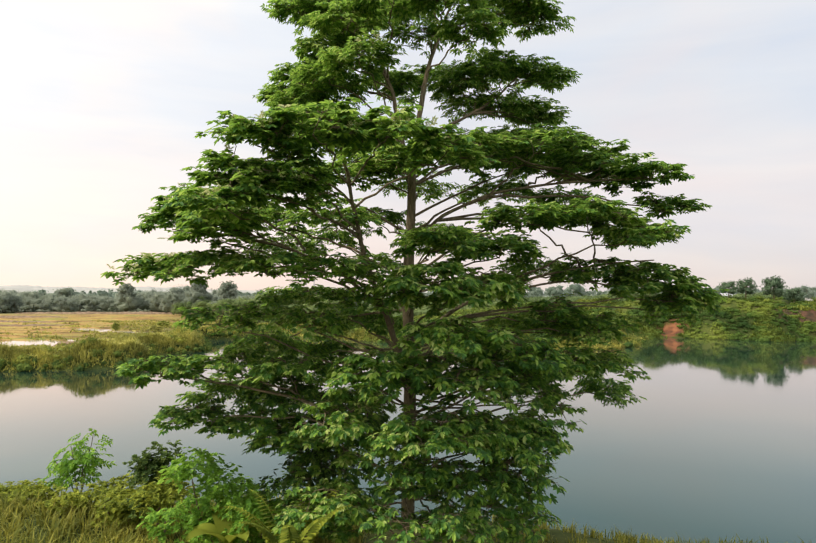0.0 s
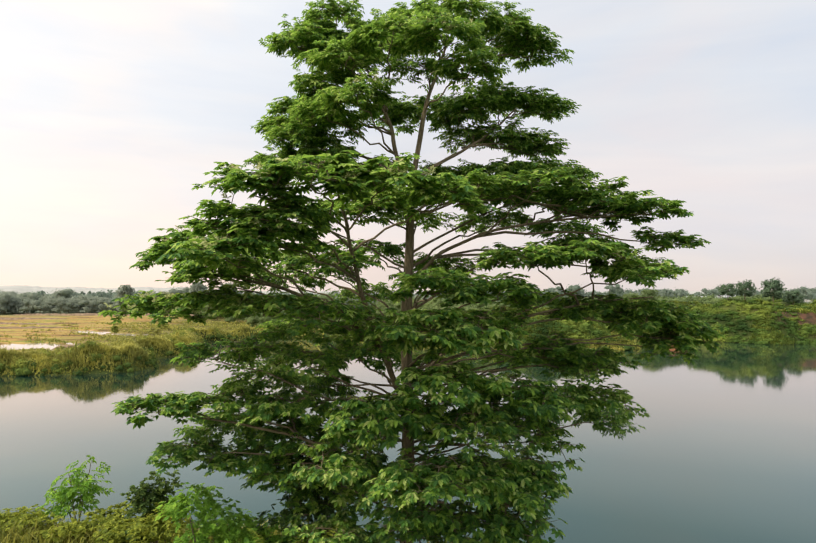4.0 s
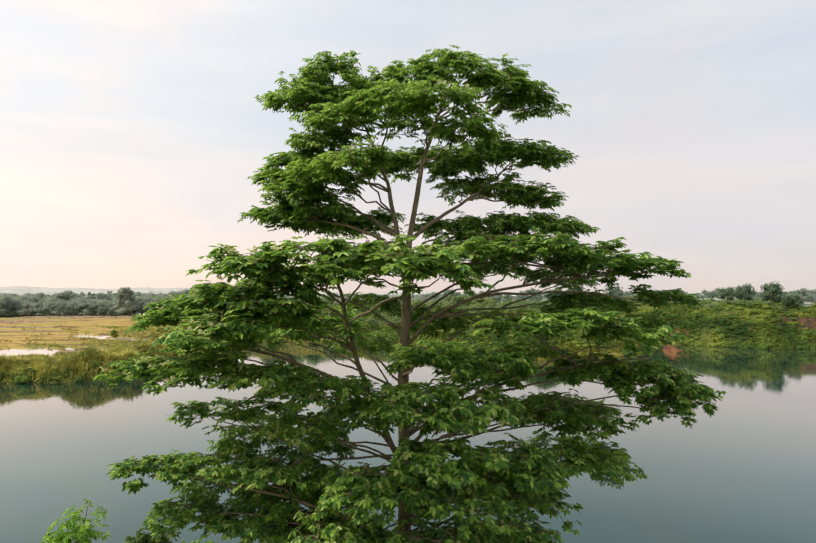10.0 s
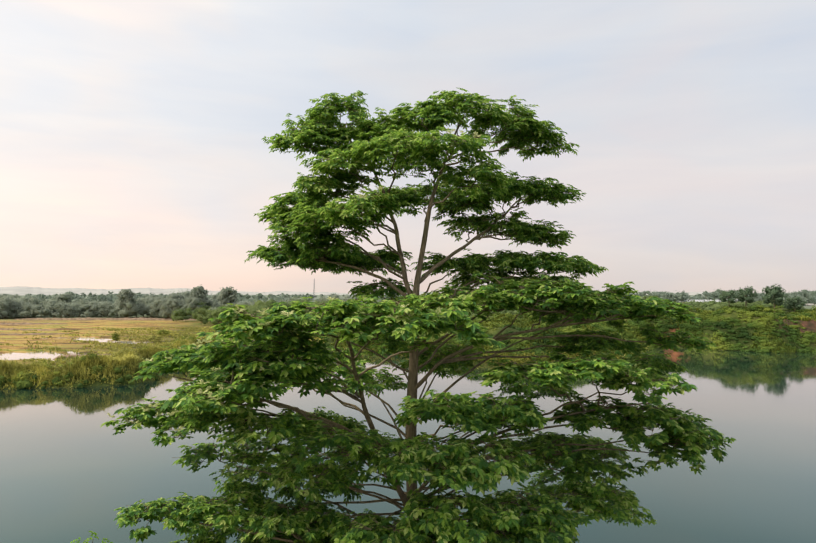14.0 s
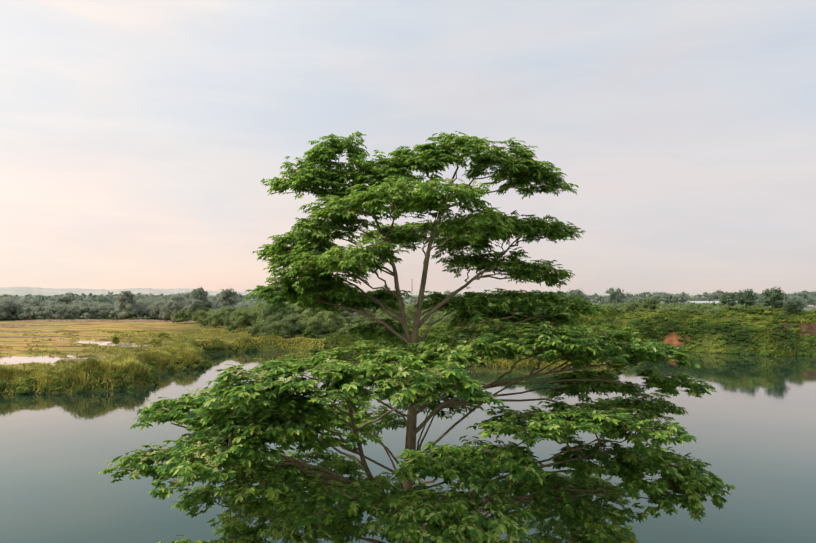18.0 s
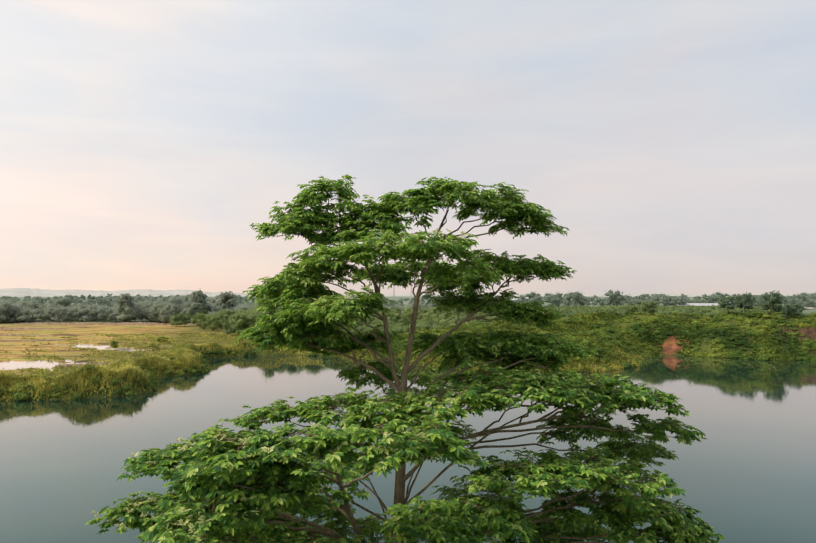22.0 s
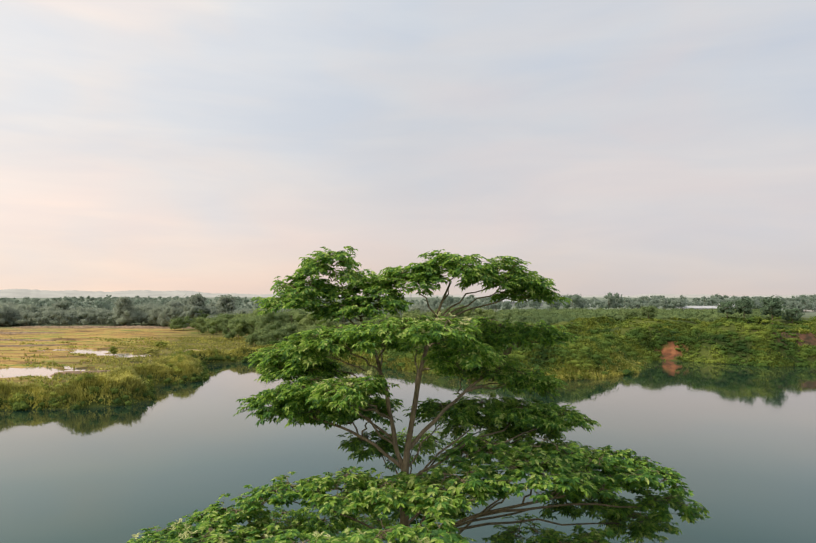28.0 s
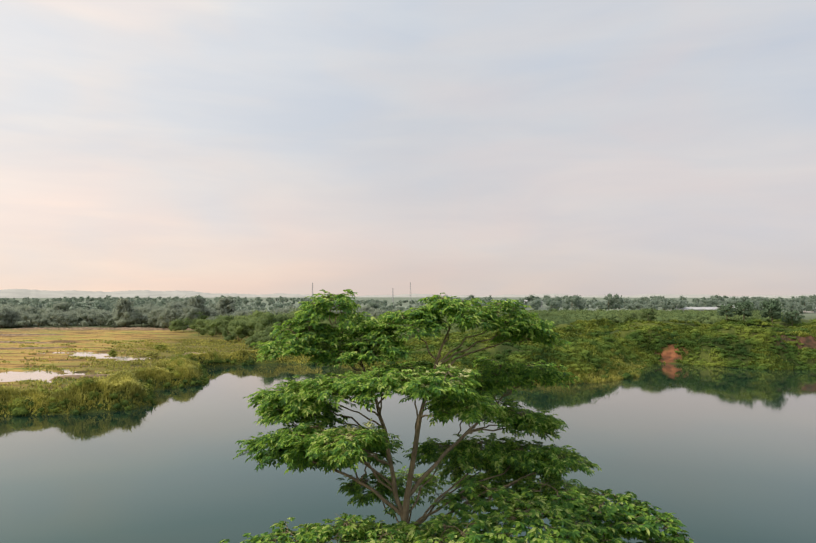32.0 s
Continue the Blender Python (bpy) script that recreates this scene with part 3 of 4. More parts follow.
    if bloom:
        k = rng.choice(N, min(N, bloom), replace=False)
        tufts = Soup()
        for turn_by in (0.0, 2.1, 4.2):
            tufts.many(*FINE[2], frames(pos[k] - ORIGIN + np.array([0, 0, 0.05]), yaw[k] + turn_by, rng.normal(0.6, 0.25, len(k)), rng.normal(0, 0.4, len(k)), rng.uniform(0.35, 0.6, len(k))))
        tagged(child("blossom", tufts.mesh("blossom", BLOSSOM), bough, "cream-white flower tufts"), kind="stuff")


# crown, from the top down: two rounded heads
pad(-1.36, 11.1, 17.88, 0.78, 0.7, "left", 0.5)
pad(-1.72, 10.9, 17.48, 0.56, 0.5, "left", 0.3)
pad(-1.98, 10.7, 17.28, 0.38, 0.36, "left", 0.12, 0.9)
pad(-1.05, 10.9, 17.12, 0.62, 0.5, "left", 0.2, 0.9)
pad(-0.45, 10.6, 17.22, 0.62, 0.5, "left", 0.2, 0.9)
pad(-0.6, 11.0, 17.52, 0.6, 0.6, "left", 0.2)
pad(0.2, 10.75, 17.72, 0.75, 0.75, "trunk", 0.25, foot=17.0)
pad(1.0, 10.85, 17.88, 0.9, 0.8, "trunk", 0.35, foot=17.0)
pad(1.85, 11.2, 17.76, 0.72, 0.7, "trunk", 0.3, foot=16.9)
pad(2.25, 11.3, 17.58, 0.55, 0.5, "trunk", 0.22, 0.9, foot=16.9)
pad(2.5, 11.4, 17.45, 0.4, 0.4, "trunk", 0.2, 0.8, foot=16.8)
# long arched front tier sweeping down on one side
pad(0.60, 9.15, 16.74, 0.66, 0.55, "trunk", 0.25, bloom=14)
pad(1.05, 9.5, 16.40, 0.4, 0.38, "trunk", 0.25, 0.9, foot=16.0)
pad(-0.25, 9.3, 16.76, 0.75, 0.55, "left", 0.25)
pad(-1.05, 9.9, 16.64, 0.75, 0.6, "left", 0.22)
pad(-1.56, 10.6, 16.45, 0.7, 0.6, "left", 0.2)
pad(-2.13, 11.4, 16.25, 0.6, 0.55, "left", 0.18)
pad(-2.50, 12, 16.06, 0.4, 0.4, "left", 0.12, 0.9)
# the tier under it
pad(-0.80, 9.4, 15.86, 0.62, 0.5, "left", 0.2, bloom=14)
pad(-1.37, 10.1, 15.76, 0.75, 0.6, "left", 0.2)
pad(-1.93, 10.85, 15.52, 0.66, 0.55, "twin", 0.18)
pad(-2.53, 11.5, 15.26, 0.5, 0.5, "twin", 0.15)
pad(-1.68, 11.4, 15.25, 0.6, 0.5, "twin", 0.15, 0.8)
pad(-1.7, 11.0, 16.05, 0.6, 0.5, "left", 0.2, 0.9)
pad(-2.25, 11.6, 15.85, 0.5, 0.45, "left", 0.15, 0.9)
pad(-1.5, 10.9, 15.32, 0.6, 0.5, "twin", 0.2, 0.9)
pad(-2.15, 11.4, 15.12, 0.5, 0.45, "twin", 0.15, 0.9)
# behind the fork, and low behind it
pad(0.3, 12.3, 16.45, 1.0, 0.75, "trunk", 0.3, 1.1)
pad(-0.4, 12.2, 16.5, 0.55, 0.5, "left", 0.2, 0.8)
pad(0.15, 10.7, 16.78, 0.65, 0.5, "trunk", 0.2, 0.5)
pad(-1.4, 11.9, 15.05, 0.75, 0.6, "twin", 0.2, 1.2)
pad(-0.65, 11.7, 15.12, 0.6, 0.5, "twin", 0.2, 1.2)
pad(-0.55, 11.3, 14.5, 0.55, 0.5, "trunk", 0.2, 0.8)
# two tiers on the other side of the upper crown
pad(1.05, 11.6, 16.2, 0.4, 0.38, "right", 0.2, 0.7, foot=15.6)
pad(1.4, 11.5, 16.42, 0.5, 0.48, "right", 0.22, 0.9, foot=15.9)
pad(1.92, 11.75, 16.64, 0.6, 0.52, "right", 0.22, foot=16.0)
pad(2.5, 12.0, 16.60, 0.48, 0.45, "right", 0.15, foot=16.1)
pad(2.92, 12.2, 16.55, 0.38, 0.36, "right", 0.1, 0.9, foot=16.2)
pad(1.25, 12.0, 15.9, 0.42, 0.4, "right", 0.2, 0.7, foot=15.4)
pad(1.85, 11.75, 15.86, 0.55, 0.48, "right", 0.2, 0.7, foot=15.5)
pad(2.35, 11.8, 15.72, 0.48, 0.45, "right", 0.18, 0.7, foot=15.5)
pad(2.68, 11.9, 15.58, 0.36, 0.36, "right", 0.12, 0.9, foot=15.5)
# broad dark tier behind the waist
pad(0.9, 11.9, 15.0, 0.8, 0.65, "trunk", 0.18, 1.0)
pad(1.8, 11.9, 15.08, 0.85, 0.7, "trunk", 0.18, 1.1)
pad(2.5, 11.6, 15.08, 0.75, 0.6, "trunk", 0.18, 1.1)
pad(3.05, 11.4, 15.0, 0.5, 0.45, "trunk", 0.15, 1.0)
pad(1.6, 12.0, 14.72, 0.8, 0.6, "trunk", 0.2, 1.0)
pad(2.8, 12.1, 14.68, 0.8, 0.6, "trunk", 0.2, 1.0)
pad(2.0, 12.6, 14.2, 1.0, 0.7, "trunk", 0.2, 0.8)
pad(3.4, 12.5, 14.0, 0.8, 0.6, "trunk", 0.2, 0.8)
# broad right tier
pad(0.9, 9.4, 14.3, 1.0, 0.8, "high", 0.25, 1.0)
pad(2.2, 9.7, 14.45, 1.05, 0.9, "high", 0.25, 1.0)
pad(3.4, 10.3, 14.3, 0.95, 0.8, "high", 0.2, 1.0)
pad(4.4, 10.5, 14.15, 0.75, 0.65, "high", 0.2, 1.0)
pad(4.75, 10.7, 13.6, 0.6, 0.55, "high", 0.15, 1.0)
pad(3.5, 11.2, 13.5, 0.9, 0.75, "high", 0.2, 1.0)
pad(4.5, 11.3, 13.05, 0.7, 0.6, "high", 0.15, 1.0)
pad(1.5, 10.6, 14.48, 0.85, 0.7, "high", 0.2, 1.0)
pad(2.8, 10.9, 14.42, 0.85, 0.7, "high", 0.2, 1.0)
pad(3.9, 11.1, 14.2, 0.75, 0.6, "high", 0.2, 1.0)
# second right tier, nearer
pad(1.9, 9.2, 13.2, 0.85, 0.8, "low", 0.2, 1.15, loose=True)
pad(2.9, 9.4, 13.25, 0.85, 0.8, "low", 0.2, 1.15)
pad(3.7, 9.7, 13.0, 0.75, 0.7, "low", 0.2, 1.15)
# lower right: a long drooping bough, and dark growth under it
pad(3.3, 10.3, 12.3, 0.9, 0.75, "low", 0.25, 1.2, slope=0.12)
pad(4.2, 10.2, 12.2, 0.85, 0.75, "low", 0.38, 1.3, slope=0.12)
pad(4.9, 10.3, 11.95, 0.55, 0.55, "low", 0.3, 1.2, slope=0.1)
pad(4.55, 10.2, 11.75, 0.55, 0.5, "low", 0.3, 1.0, slope=0.08)
for x, y, z in ((2.6, 10.3, 11.6), (3.35, 10.5, 11.35), (2.7, 10.2, 10.8), (3.55, 10.6, 10.7), (2.9, 11.5, 11.5), (3.65, 11.8, 11.3)):
    pad(x, y, z, 0.75, 0.65, "trunk", 0.3, 0.8, slope=0.15)
pad(2.4, 11.6, 11.4, 1.0, 0.8, "trunk", 0.2, 0.7)
pad(3.4, 12.9, 10.3, 0.9, 0.7, "trunk", 0.3, 0.8, slope=0.1)
pad(4.4, 13.2, 9.8, 0.75, 0.6, "trunk", 0.35, 0.9, slope=0.05)
# centre front
pad(0.5, 8.6, 12.75, 0.8, 0.7, "trunk", 0.25, 1.2, loose=True)
pad(1.4, 8.9, 12.65, 0.8, 0.7, "trunk", 0.25, 1.2, loose=True)
pad(0.6, 8.4, 11.4, 0.9, 0.7, "trunk", 0.3, 1.1)
pad(-0.3, 8.6, 10.9, 0.9, 0.7, "trunk", 0.3)
pad(1.6, 9.0, 11.1, 1.0, 0.8, "trunk", 0.3)
pad(0.4, 8.5, 10.0, 1.0, 0.7, "trunk", 0.3)
pad(1.7, 9.3, 9.7, 0.9, 0.8, "trunk", 0.3)
pad(1.2, 9.4, 8.9, 1.0, 0.7, "trunk", 0.3)
pad(2.0, 10.4, 10.4, 0.8, 0.7, "trunk", 0.3, 0.8)
pad(0.3, 8.2, 12.2, 0.8, 0.65, "trunk", 0.3, 1.2)
pad(1.0, 8.5, 12.05, 0.85, 0.65, "trunk", 0.3, 1.2)
# near left tier
pad(-0.3, 7.6, 14.1, 0.85, 0.6, "front", 0.25, 1.2, loose=True, bloom=16)
pad(-1.2, 7.3, 14.1, 0.8, 0.6, "front", 0.25, 1.2, loose=True, bloom=16)
pad(0.5, 8.0, 14.0, 0.6, 0.6, "front", 0.25, 1.1)
pad(-1.95, 7.4, 14.0, 0.65, 0.5, "front", 0.2, 1.1, bloom=16)
pad(-2.35, 7.5, 13.2, 0.65, 0.6, "side", 0.2, 1.1, bloom=18)
pad(-1.8, 7.8, 13.4, 0.8, 0.6, "front", 0.2, bloom=18)
pad(-3.2, 9.3, 13.45, 0.9, 0.7, "side", 0.2, 1.1, bloom=18)
pad(-3.9, 9.9, 13.25, 0.7, 0.7, "side", 0.2, bloom=18)
pad(-3.0, 10.3, 13.45, 0.9, 0.7, "side", 0.2)
pad(-1.9, 10.2, 13.95, 0.9, 0.7, "trunk", 0.2)
pad(-1.0, 10.1, 14.12, 0.8, 0.7, "trunk", 0.2)
pad(-0.2, 9.6, 14.15, 0.8, 0.7, "trunk", 0.2)
for x, y, z in ((-1.6, 7.7, 13.65), (-2.3, 7.9, 13.6), (-2.8, 8.7, 13.1)):
    pad(x, y, z, 0.7, 0.55, "front", 0.25, 0.9)
# left middle
pad(-3.2, 9.4, 12.45, 0.9, 0.7, "side", 0.2, bloom=18)
pad(-4.2, 9.9, 12.4, 0.8, 0.6, "side", 0.2, bloom=18)
pad(-2.2, 9.0, 12.4, 0.9, 0.7, "side", 0.2)
pad(-1.8, 11.2, 11.9, 1.0, 0.8, "trunk", 0.2)
# left lower
pad(-4.3, 10.2, 10.65, 0.8, 0.7, "base", 0.25)
pad(-3.2, 10.3, 10.7, 1.0, 0.8, "base", 0.25)
pad(-2.0, 10.0, 10.7, 1.0, 0.8, "base", 0.25)
pad(-3.9, 10.6, 9.75, 0.8, 0.7, "base", 0.25)
pad(-2.8, 10.8, 9.6, 1.0, 0.8, "base", 0.25)
pad(-1.5, 10.6, 9.4, 1.0, 0.8, "trunk", 0.3)
pad(-1.3, 10.0, 8.4, 1.0, 0.8, "trunk", 0.3)

# loose inner growth
for x, y, z, rx, ry, n in ((-2.6, 10.5, 11.6, 0.9, 0.7, 0.6), (-1.6, 9.6, 11.5, 0.8, 0.7, 0.6), (-0.8, 11.5, 11.4, 1.0, 0.8, 0.7), (-3.5, 10.8, 11.5, 0.8, 0.6, 0.5)):
    pad(x, y, z, rx, ry, "trunk", 0.3, n)
for x, y, z in ((-1.2, 9.0, 13.2), (-2.3, 9.8, 13.2), (-1.0, 8.4, 12.3), (-0.3, 9.0, 11.9), (-2.9, 8.9, 12.9)):
    pad(x, y, z, 0.85, 0.7, "front", 0.25, 0.7)
for x, y, z in ((1.6, 11.8, 12.0), (2.6, 12.0, 12.5), (0.8, 12.2, 13.2), (-0.8, 12.3, 12.6), (0.6, 11.5, 11.2), (1.6, 10.4, 12.2), (0.2, 12.4, 14.2)):
    pad(x, y, z, 0.85, 0.65, "trunk", 0.2, 0.5)
for x, y, z in ((-1.0, 9.3, 10.0), (0.9, 8.6, 10.6), (1.7, 9.6, 10.9), (1.0, 9.0, 9.9), (1.5, 10.2, 9.5), (-2.0, 10.6, 10.1)):
    pad(x, y, z, 0.85, 0.7, "trunk", 0.35, 0.8)

for x, y, z in ((-0.6, 11.6, 13.45), (-1.5, 11.5, 13.1), (0.45, 11.9, 13.05), (-2.4, 11.4, 12.9)):
    pad(x, y, z, 0.75, 0.6, "trunk", 0.25, 0.6)

# hanging curtain of near leaves low on the crown
for i in range(20):
    x, z = -0.7 + 0.62 * (i % 5) + rng.uniform(-0.15, 0.15), 8.5 + 0.72 * (i // 5) + rng.uniform(-0.15, 0.15)
    if x < -0.1 and z < 9.8:
        continue
    pad(x, 8.9 + 0.35 * abs(x - 0.6) + rng.uniform(-0.3, 0.3), z, 0.62, 0.55, "trunk", 0.3, 0.4 if z < 9.4 else 0.65, slope=-0.05)
for x, y, z in ((-2.2, 11.3, 9.2), (-1.4, 11.0, 8.8), (-1.0, 11.2, 9.9), (-2.4, 10.9, 10.2), (-1.6, 10.6, 8.1), (-0.9, 10.8, 8.0), (-2.0, 11.4, 7.7), (-3.4, 11.2, 10.1), (-1.8, 11.6, 10.8), (-2.8, 11.4, 11.0)):
    pad(x, y, z, 0.9, 0.7, "trunk", 0.35, 0.9, slope=-0.15)
for x, y, z in ((1.8, 9.4, 9.75), (1.7, 9.3, 9.0), (2.5, 10.4, 10.0)):
    pad(x, y, z, 0.55, 0.5, "trunk", 0.3, 0.5, slope=0.1, hang=0.3)

for x, y, z in ((0.05, 9.5, 8.9), (-0.3, 9.6, 9.5), (0.45, 9.4, 8.3)):
    pad(x, y, z, 0.5, 0.45, "trunk", 0.3, 0.6, slope=0.1, hang=0.3)

spray_meshes = [mesh_of("leaf_spray", v, f, TREE_LEAF) for v, f in FANS + FINE]
for bough, mats, pick in single_sprays:
    for m, q in zip(mats, pick):
        child("leaf_spray", spray_meshes[q], bough).matrix_local = Matrix(m.tolist())


# ---- banks ----
def scatter(rng, n, x0, x1, y0, y1, keep):
    x, y = rng.uniform(x0, x1, n), rng.uniform(y0, y1, n)
    z, d = land(x, y)
    k = keep(x, y, d)
    return x[k], y[k], z[k], d[k]


def z_free(x, y):
    """Clear of the marsh pools."""
    return np.all([np.hypot((x - a) / c, (y - b) / e) > 1.05 for a, b, c, e in POOLS], axis=0)


def left_bank_grass():
    rng = np.random.default_rng(11)
    s = Soup()
    x, y, z, d = scatter(rng, 75000, -130, -22, 74, 165, lambda x, y, d: (d > 0.0) & (d < 8 + 4 * ripple(x, y, 5.0)))
    h = smooth01(d, -0.6, 2.2) * (0.9 + 0.8 * smooth01(ripple(x, y, 2.0, 2.0), -0.6, 0.8)) * (1 - 0.4 * smooth01(d, 5, 11)) * (1 - 0.45 * smooth01(y, 130, 142))
    grass_clumps(s, x, y, z, h, rng, 7, 0.05, 1.1)
    tagged(new("tall_grass", s.mesh("tall_grass", GRASS)), "tall yellow-green grass along the marsh shore", "grass", kind="stuff")
    s = Soup()
    x, y, z, d = scatter(rng, 24000, -210, -30, 98, 290, lambda x, y, d: (d > 6) & (z_free(x, y)) & (ripple(x, y, 3.0, 3.0) + ripple(x, y, 11.0) + rng.normal(0, 0.8, len(x)) > 0.2) & (x < -0.22 * y))
    grass_clumps(s, x, y, z, np.full(len(x), 0.16), rng, 4, 0.09, 1.4)
    tagged(new("marsh_grass", s.mesh("marsh_grass", DRY_GRASS)), "short ochre marsh grass over the flat field", "grass", kind="stuff")

    s = Soup()
    x, y, z, d = scatter(rng, 900, -100, -36, 80, 152, lambda x, y, d: (d > 0.6) & (d < 9) & (ripple(x, y, 4.0, 2.6) > 0.0))
    for i in range(len(x)):
        r = rng.uniform(0.5, 1.25)
        bush(s, (x[i], y[i], z[i] + 0.55 * r), r, r, 0.8 * r, int(40 * r * r) + 20, 0.3, rng, 0.6)
    # dark shrubs added at the waterline to imitate the bank's shaded face
    f = Soup()
    x, y, z, d = scatter(rng, 4200, -110, -22, 74, 152, lambda x, y, d: (d > -0.3) & (d < 2.1))
    for i in range(len(x)):
        r = rng.uniform(0.5, 1.15)
        bush(f, (x[i], y[i], z[i] + 0.5 * r), r, r, 0.8 * r, int(30 * r * r) + 16, 0.26, rng, 0.6)
    tagged(new("shore_shrubs", f.mesh("shore_shrubs", DEEP_LEAF)), "dark green shrubs added as shade down the steep shore of the marsh", "shrubs", kind="stuff")
    tagged(new("marsh_bushes", s.mesh("marsh_bushes", BANK_LEAF)), "rounded yellow-green bushes among the shore grass", "bushes", kind="stuff")
    s = Soup()
    x, y, z, d = scatter(rng, 27000, -150, -40, 96, 215, lambda x, y, d: (d > 4) & (z_free(x, y) | (rng.random(len(x)) < 0.12)) & (ripple(x, y, 5.5, 1.0) + 0.8 * ripple(x, y * 1.6, 2.3, 0.3) + 1.0 * smooth01(x + 0.15 * (y - 150), -105, -66) > 0.62 + rng.normal(0, 0.2, len(x))))
    grass_clumps(s, x, y, z, rng.uniform(0.25, 0.8, len(x)), rng, 4, 0.07, 1.1)
    tagged(new("marsh_tufts", s.mesh("marsh_tufts", GRASS)), "scattered green grass tufts round the marsh pools", "grass", kind="stuff")


left_bank_grass()


def right_bank_shrubs():
    rng = np.random.default_rng(12)
    s, tussocks = Soup(), Soup()
    clay = lambda x, y: np.hypot((x - 70.2) / 3.9, (y - 156) / 4.2) + 0.35 * ripple(x, y, 1.3) < 0.76
    x, y, z, d = scatter(rng, 5200, -25, 142, 112, 190, lambda x, y, d: (d > 0.5) & ~clay(x, y) & (x > -0.2 * y + 8) & (x < 0.72 * y))
    x2, y2, z2, d2 = scatter(rng, 9000, -10, 142, 112, 172, lambda x, y, d: (d > -0.1) & (d < 13) & ~clay(x, y) & (x > -0.2 * y + 8) & ~((x < 47) & (x > 14) & (d < 3.2)) & (x < 0.72 * y))
    x, y, z, d = (np.concatenate(q) for q in ((x, x2), (y, y2), (z, z2), (d, d2)))
    scar = np.hypot((x - 102) / 10, (y - 153) / 5) + 0.4 * ripple(x, y, 1.7) < 0.8
    grassy = ripple(x, y, 6.5, 0.7) + 0.5 * ripple(x, y, 2.2, 2.0) > 0.55
    for i in range(len(x)):
        if scar[i] and i % 5:
            continue
        if grassy[i] and i % 5:
            r = rng.uniform(0.25, 0.65)
            bush(tussocks, (x[i], y[i], z[i] + 0.35 * r), 1.3 * r, r, 0.9 * r, int(30 * r) + 10, 0.34, rng, 0.5)
            continue
        r = rng.uniform(0.5, 1.1) if rng.random() < 0.92 else rng.uniform(1.3, 1.9)
        bush(s, (x[i], y[i], z[i] + 0.2 * r), 1.2 * r, r, 0.6 * r, int(26 * r * r) + 10, 0.36, rng, 0.62)
    tagged(new("shrubs", s.mesh("shrubs", SHRUB_LEAF)), "tangled green creepers and shrubs over the far bank", "shrubs", kind="stuff")
    tagged(new("tussocks", tussocks.mesh("tussocks", SLOPE_GRASS)), "yellow-green grass tussocks on the far bank", "grass", kind="stuff")
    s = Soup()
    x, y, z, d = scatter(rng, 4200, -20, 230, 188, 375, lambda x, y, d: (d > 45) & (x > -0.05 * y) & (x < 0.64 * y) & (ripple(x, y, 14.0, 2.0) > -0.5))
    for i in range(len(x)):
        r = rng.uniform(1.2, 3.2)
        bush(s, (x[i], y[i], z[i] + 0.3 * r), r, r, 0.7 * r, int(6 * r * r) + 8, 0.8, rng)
    tagged(new("far_shrubs", s.mesh("far_shrubs", HAZE_PALED_SHRUB)), "green scrub over the plain behind the bank, paled for haze", "shrubs", kind="stuff")
    s = Soup()
    x, y, z, d = scatter(rng, 26000, -20, 62, 112, 150, lambda x, y, d: (d > 0) & (d < 3.6 + 3 * smooth01(x, 42, 48)))
    grass_clumps(s, x, y, z, rng.uniform(0.6, 1.15, len(x)), rng, 7, 0.05, 1.3)
    tagged(new("reeds", s.mesh("reeds", GRASS)), "pale yellow-green reeds at the foot of the bank", "reeds", kind="stuff")

    s = Soup()
    x, y, z, d = scatter(rng, 72000, -20, 140, 112, 200, lambda x, y, d: (d > 0.2) & (d < 48) & (x < 0.72 * y) & ~clay(x, y) & (np.hypot((x - 102) / 10, (y - 153) / 5) + 0.4 * ripple(x, y, 1.7) > 0.55) & (x > -0.2 * y + 8) & (ripple(x, y, 6.5, 0.7) + 0.5 * ripple(x, y, 2.2, 2.0) > -0.05))
    grass_clumps(s, x, y, z, rng.uniform(0.5, 1.1, len(x)), rng, 5, 0.10, 1.3)
    tagged(new("slope_grass", s.mesh("slope_grass", SLOPE_GRASS)), "coarse green grass hanging down the far bank", "grass", kind="stuff")


right_bank_shrubs()


def far_tree(soup, wood, x, y, z, h, w, n, blade, rng):
    wood.tube([(x, y, z - 0.3), (x + rng.normal(0, 0.2), y, z + 0.35 * h), (x, y, z + 0.7 * h)], [0.016 * h, 0.012 * h, 0.005 * h], 5)
    for i in range(9):
        a, u = i * 2.4 + rng.uniform(0, 0.8), rng.uniform(-0.7, 0.9)
        r = w * 0.36 * math.sqrt(1 - u * u) * rng.uniform(0.7, 1.15)
        q = w * rng.uniform(0.22, 0.36)
        bush(soup, (x + r * math.cos(a), y + r * math.sin(a), z + h * (0.44 + 0.38 * u)), q, q, h * rng.uniform(0.16, 0.24), n // 9, blade, rng, 0.66)


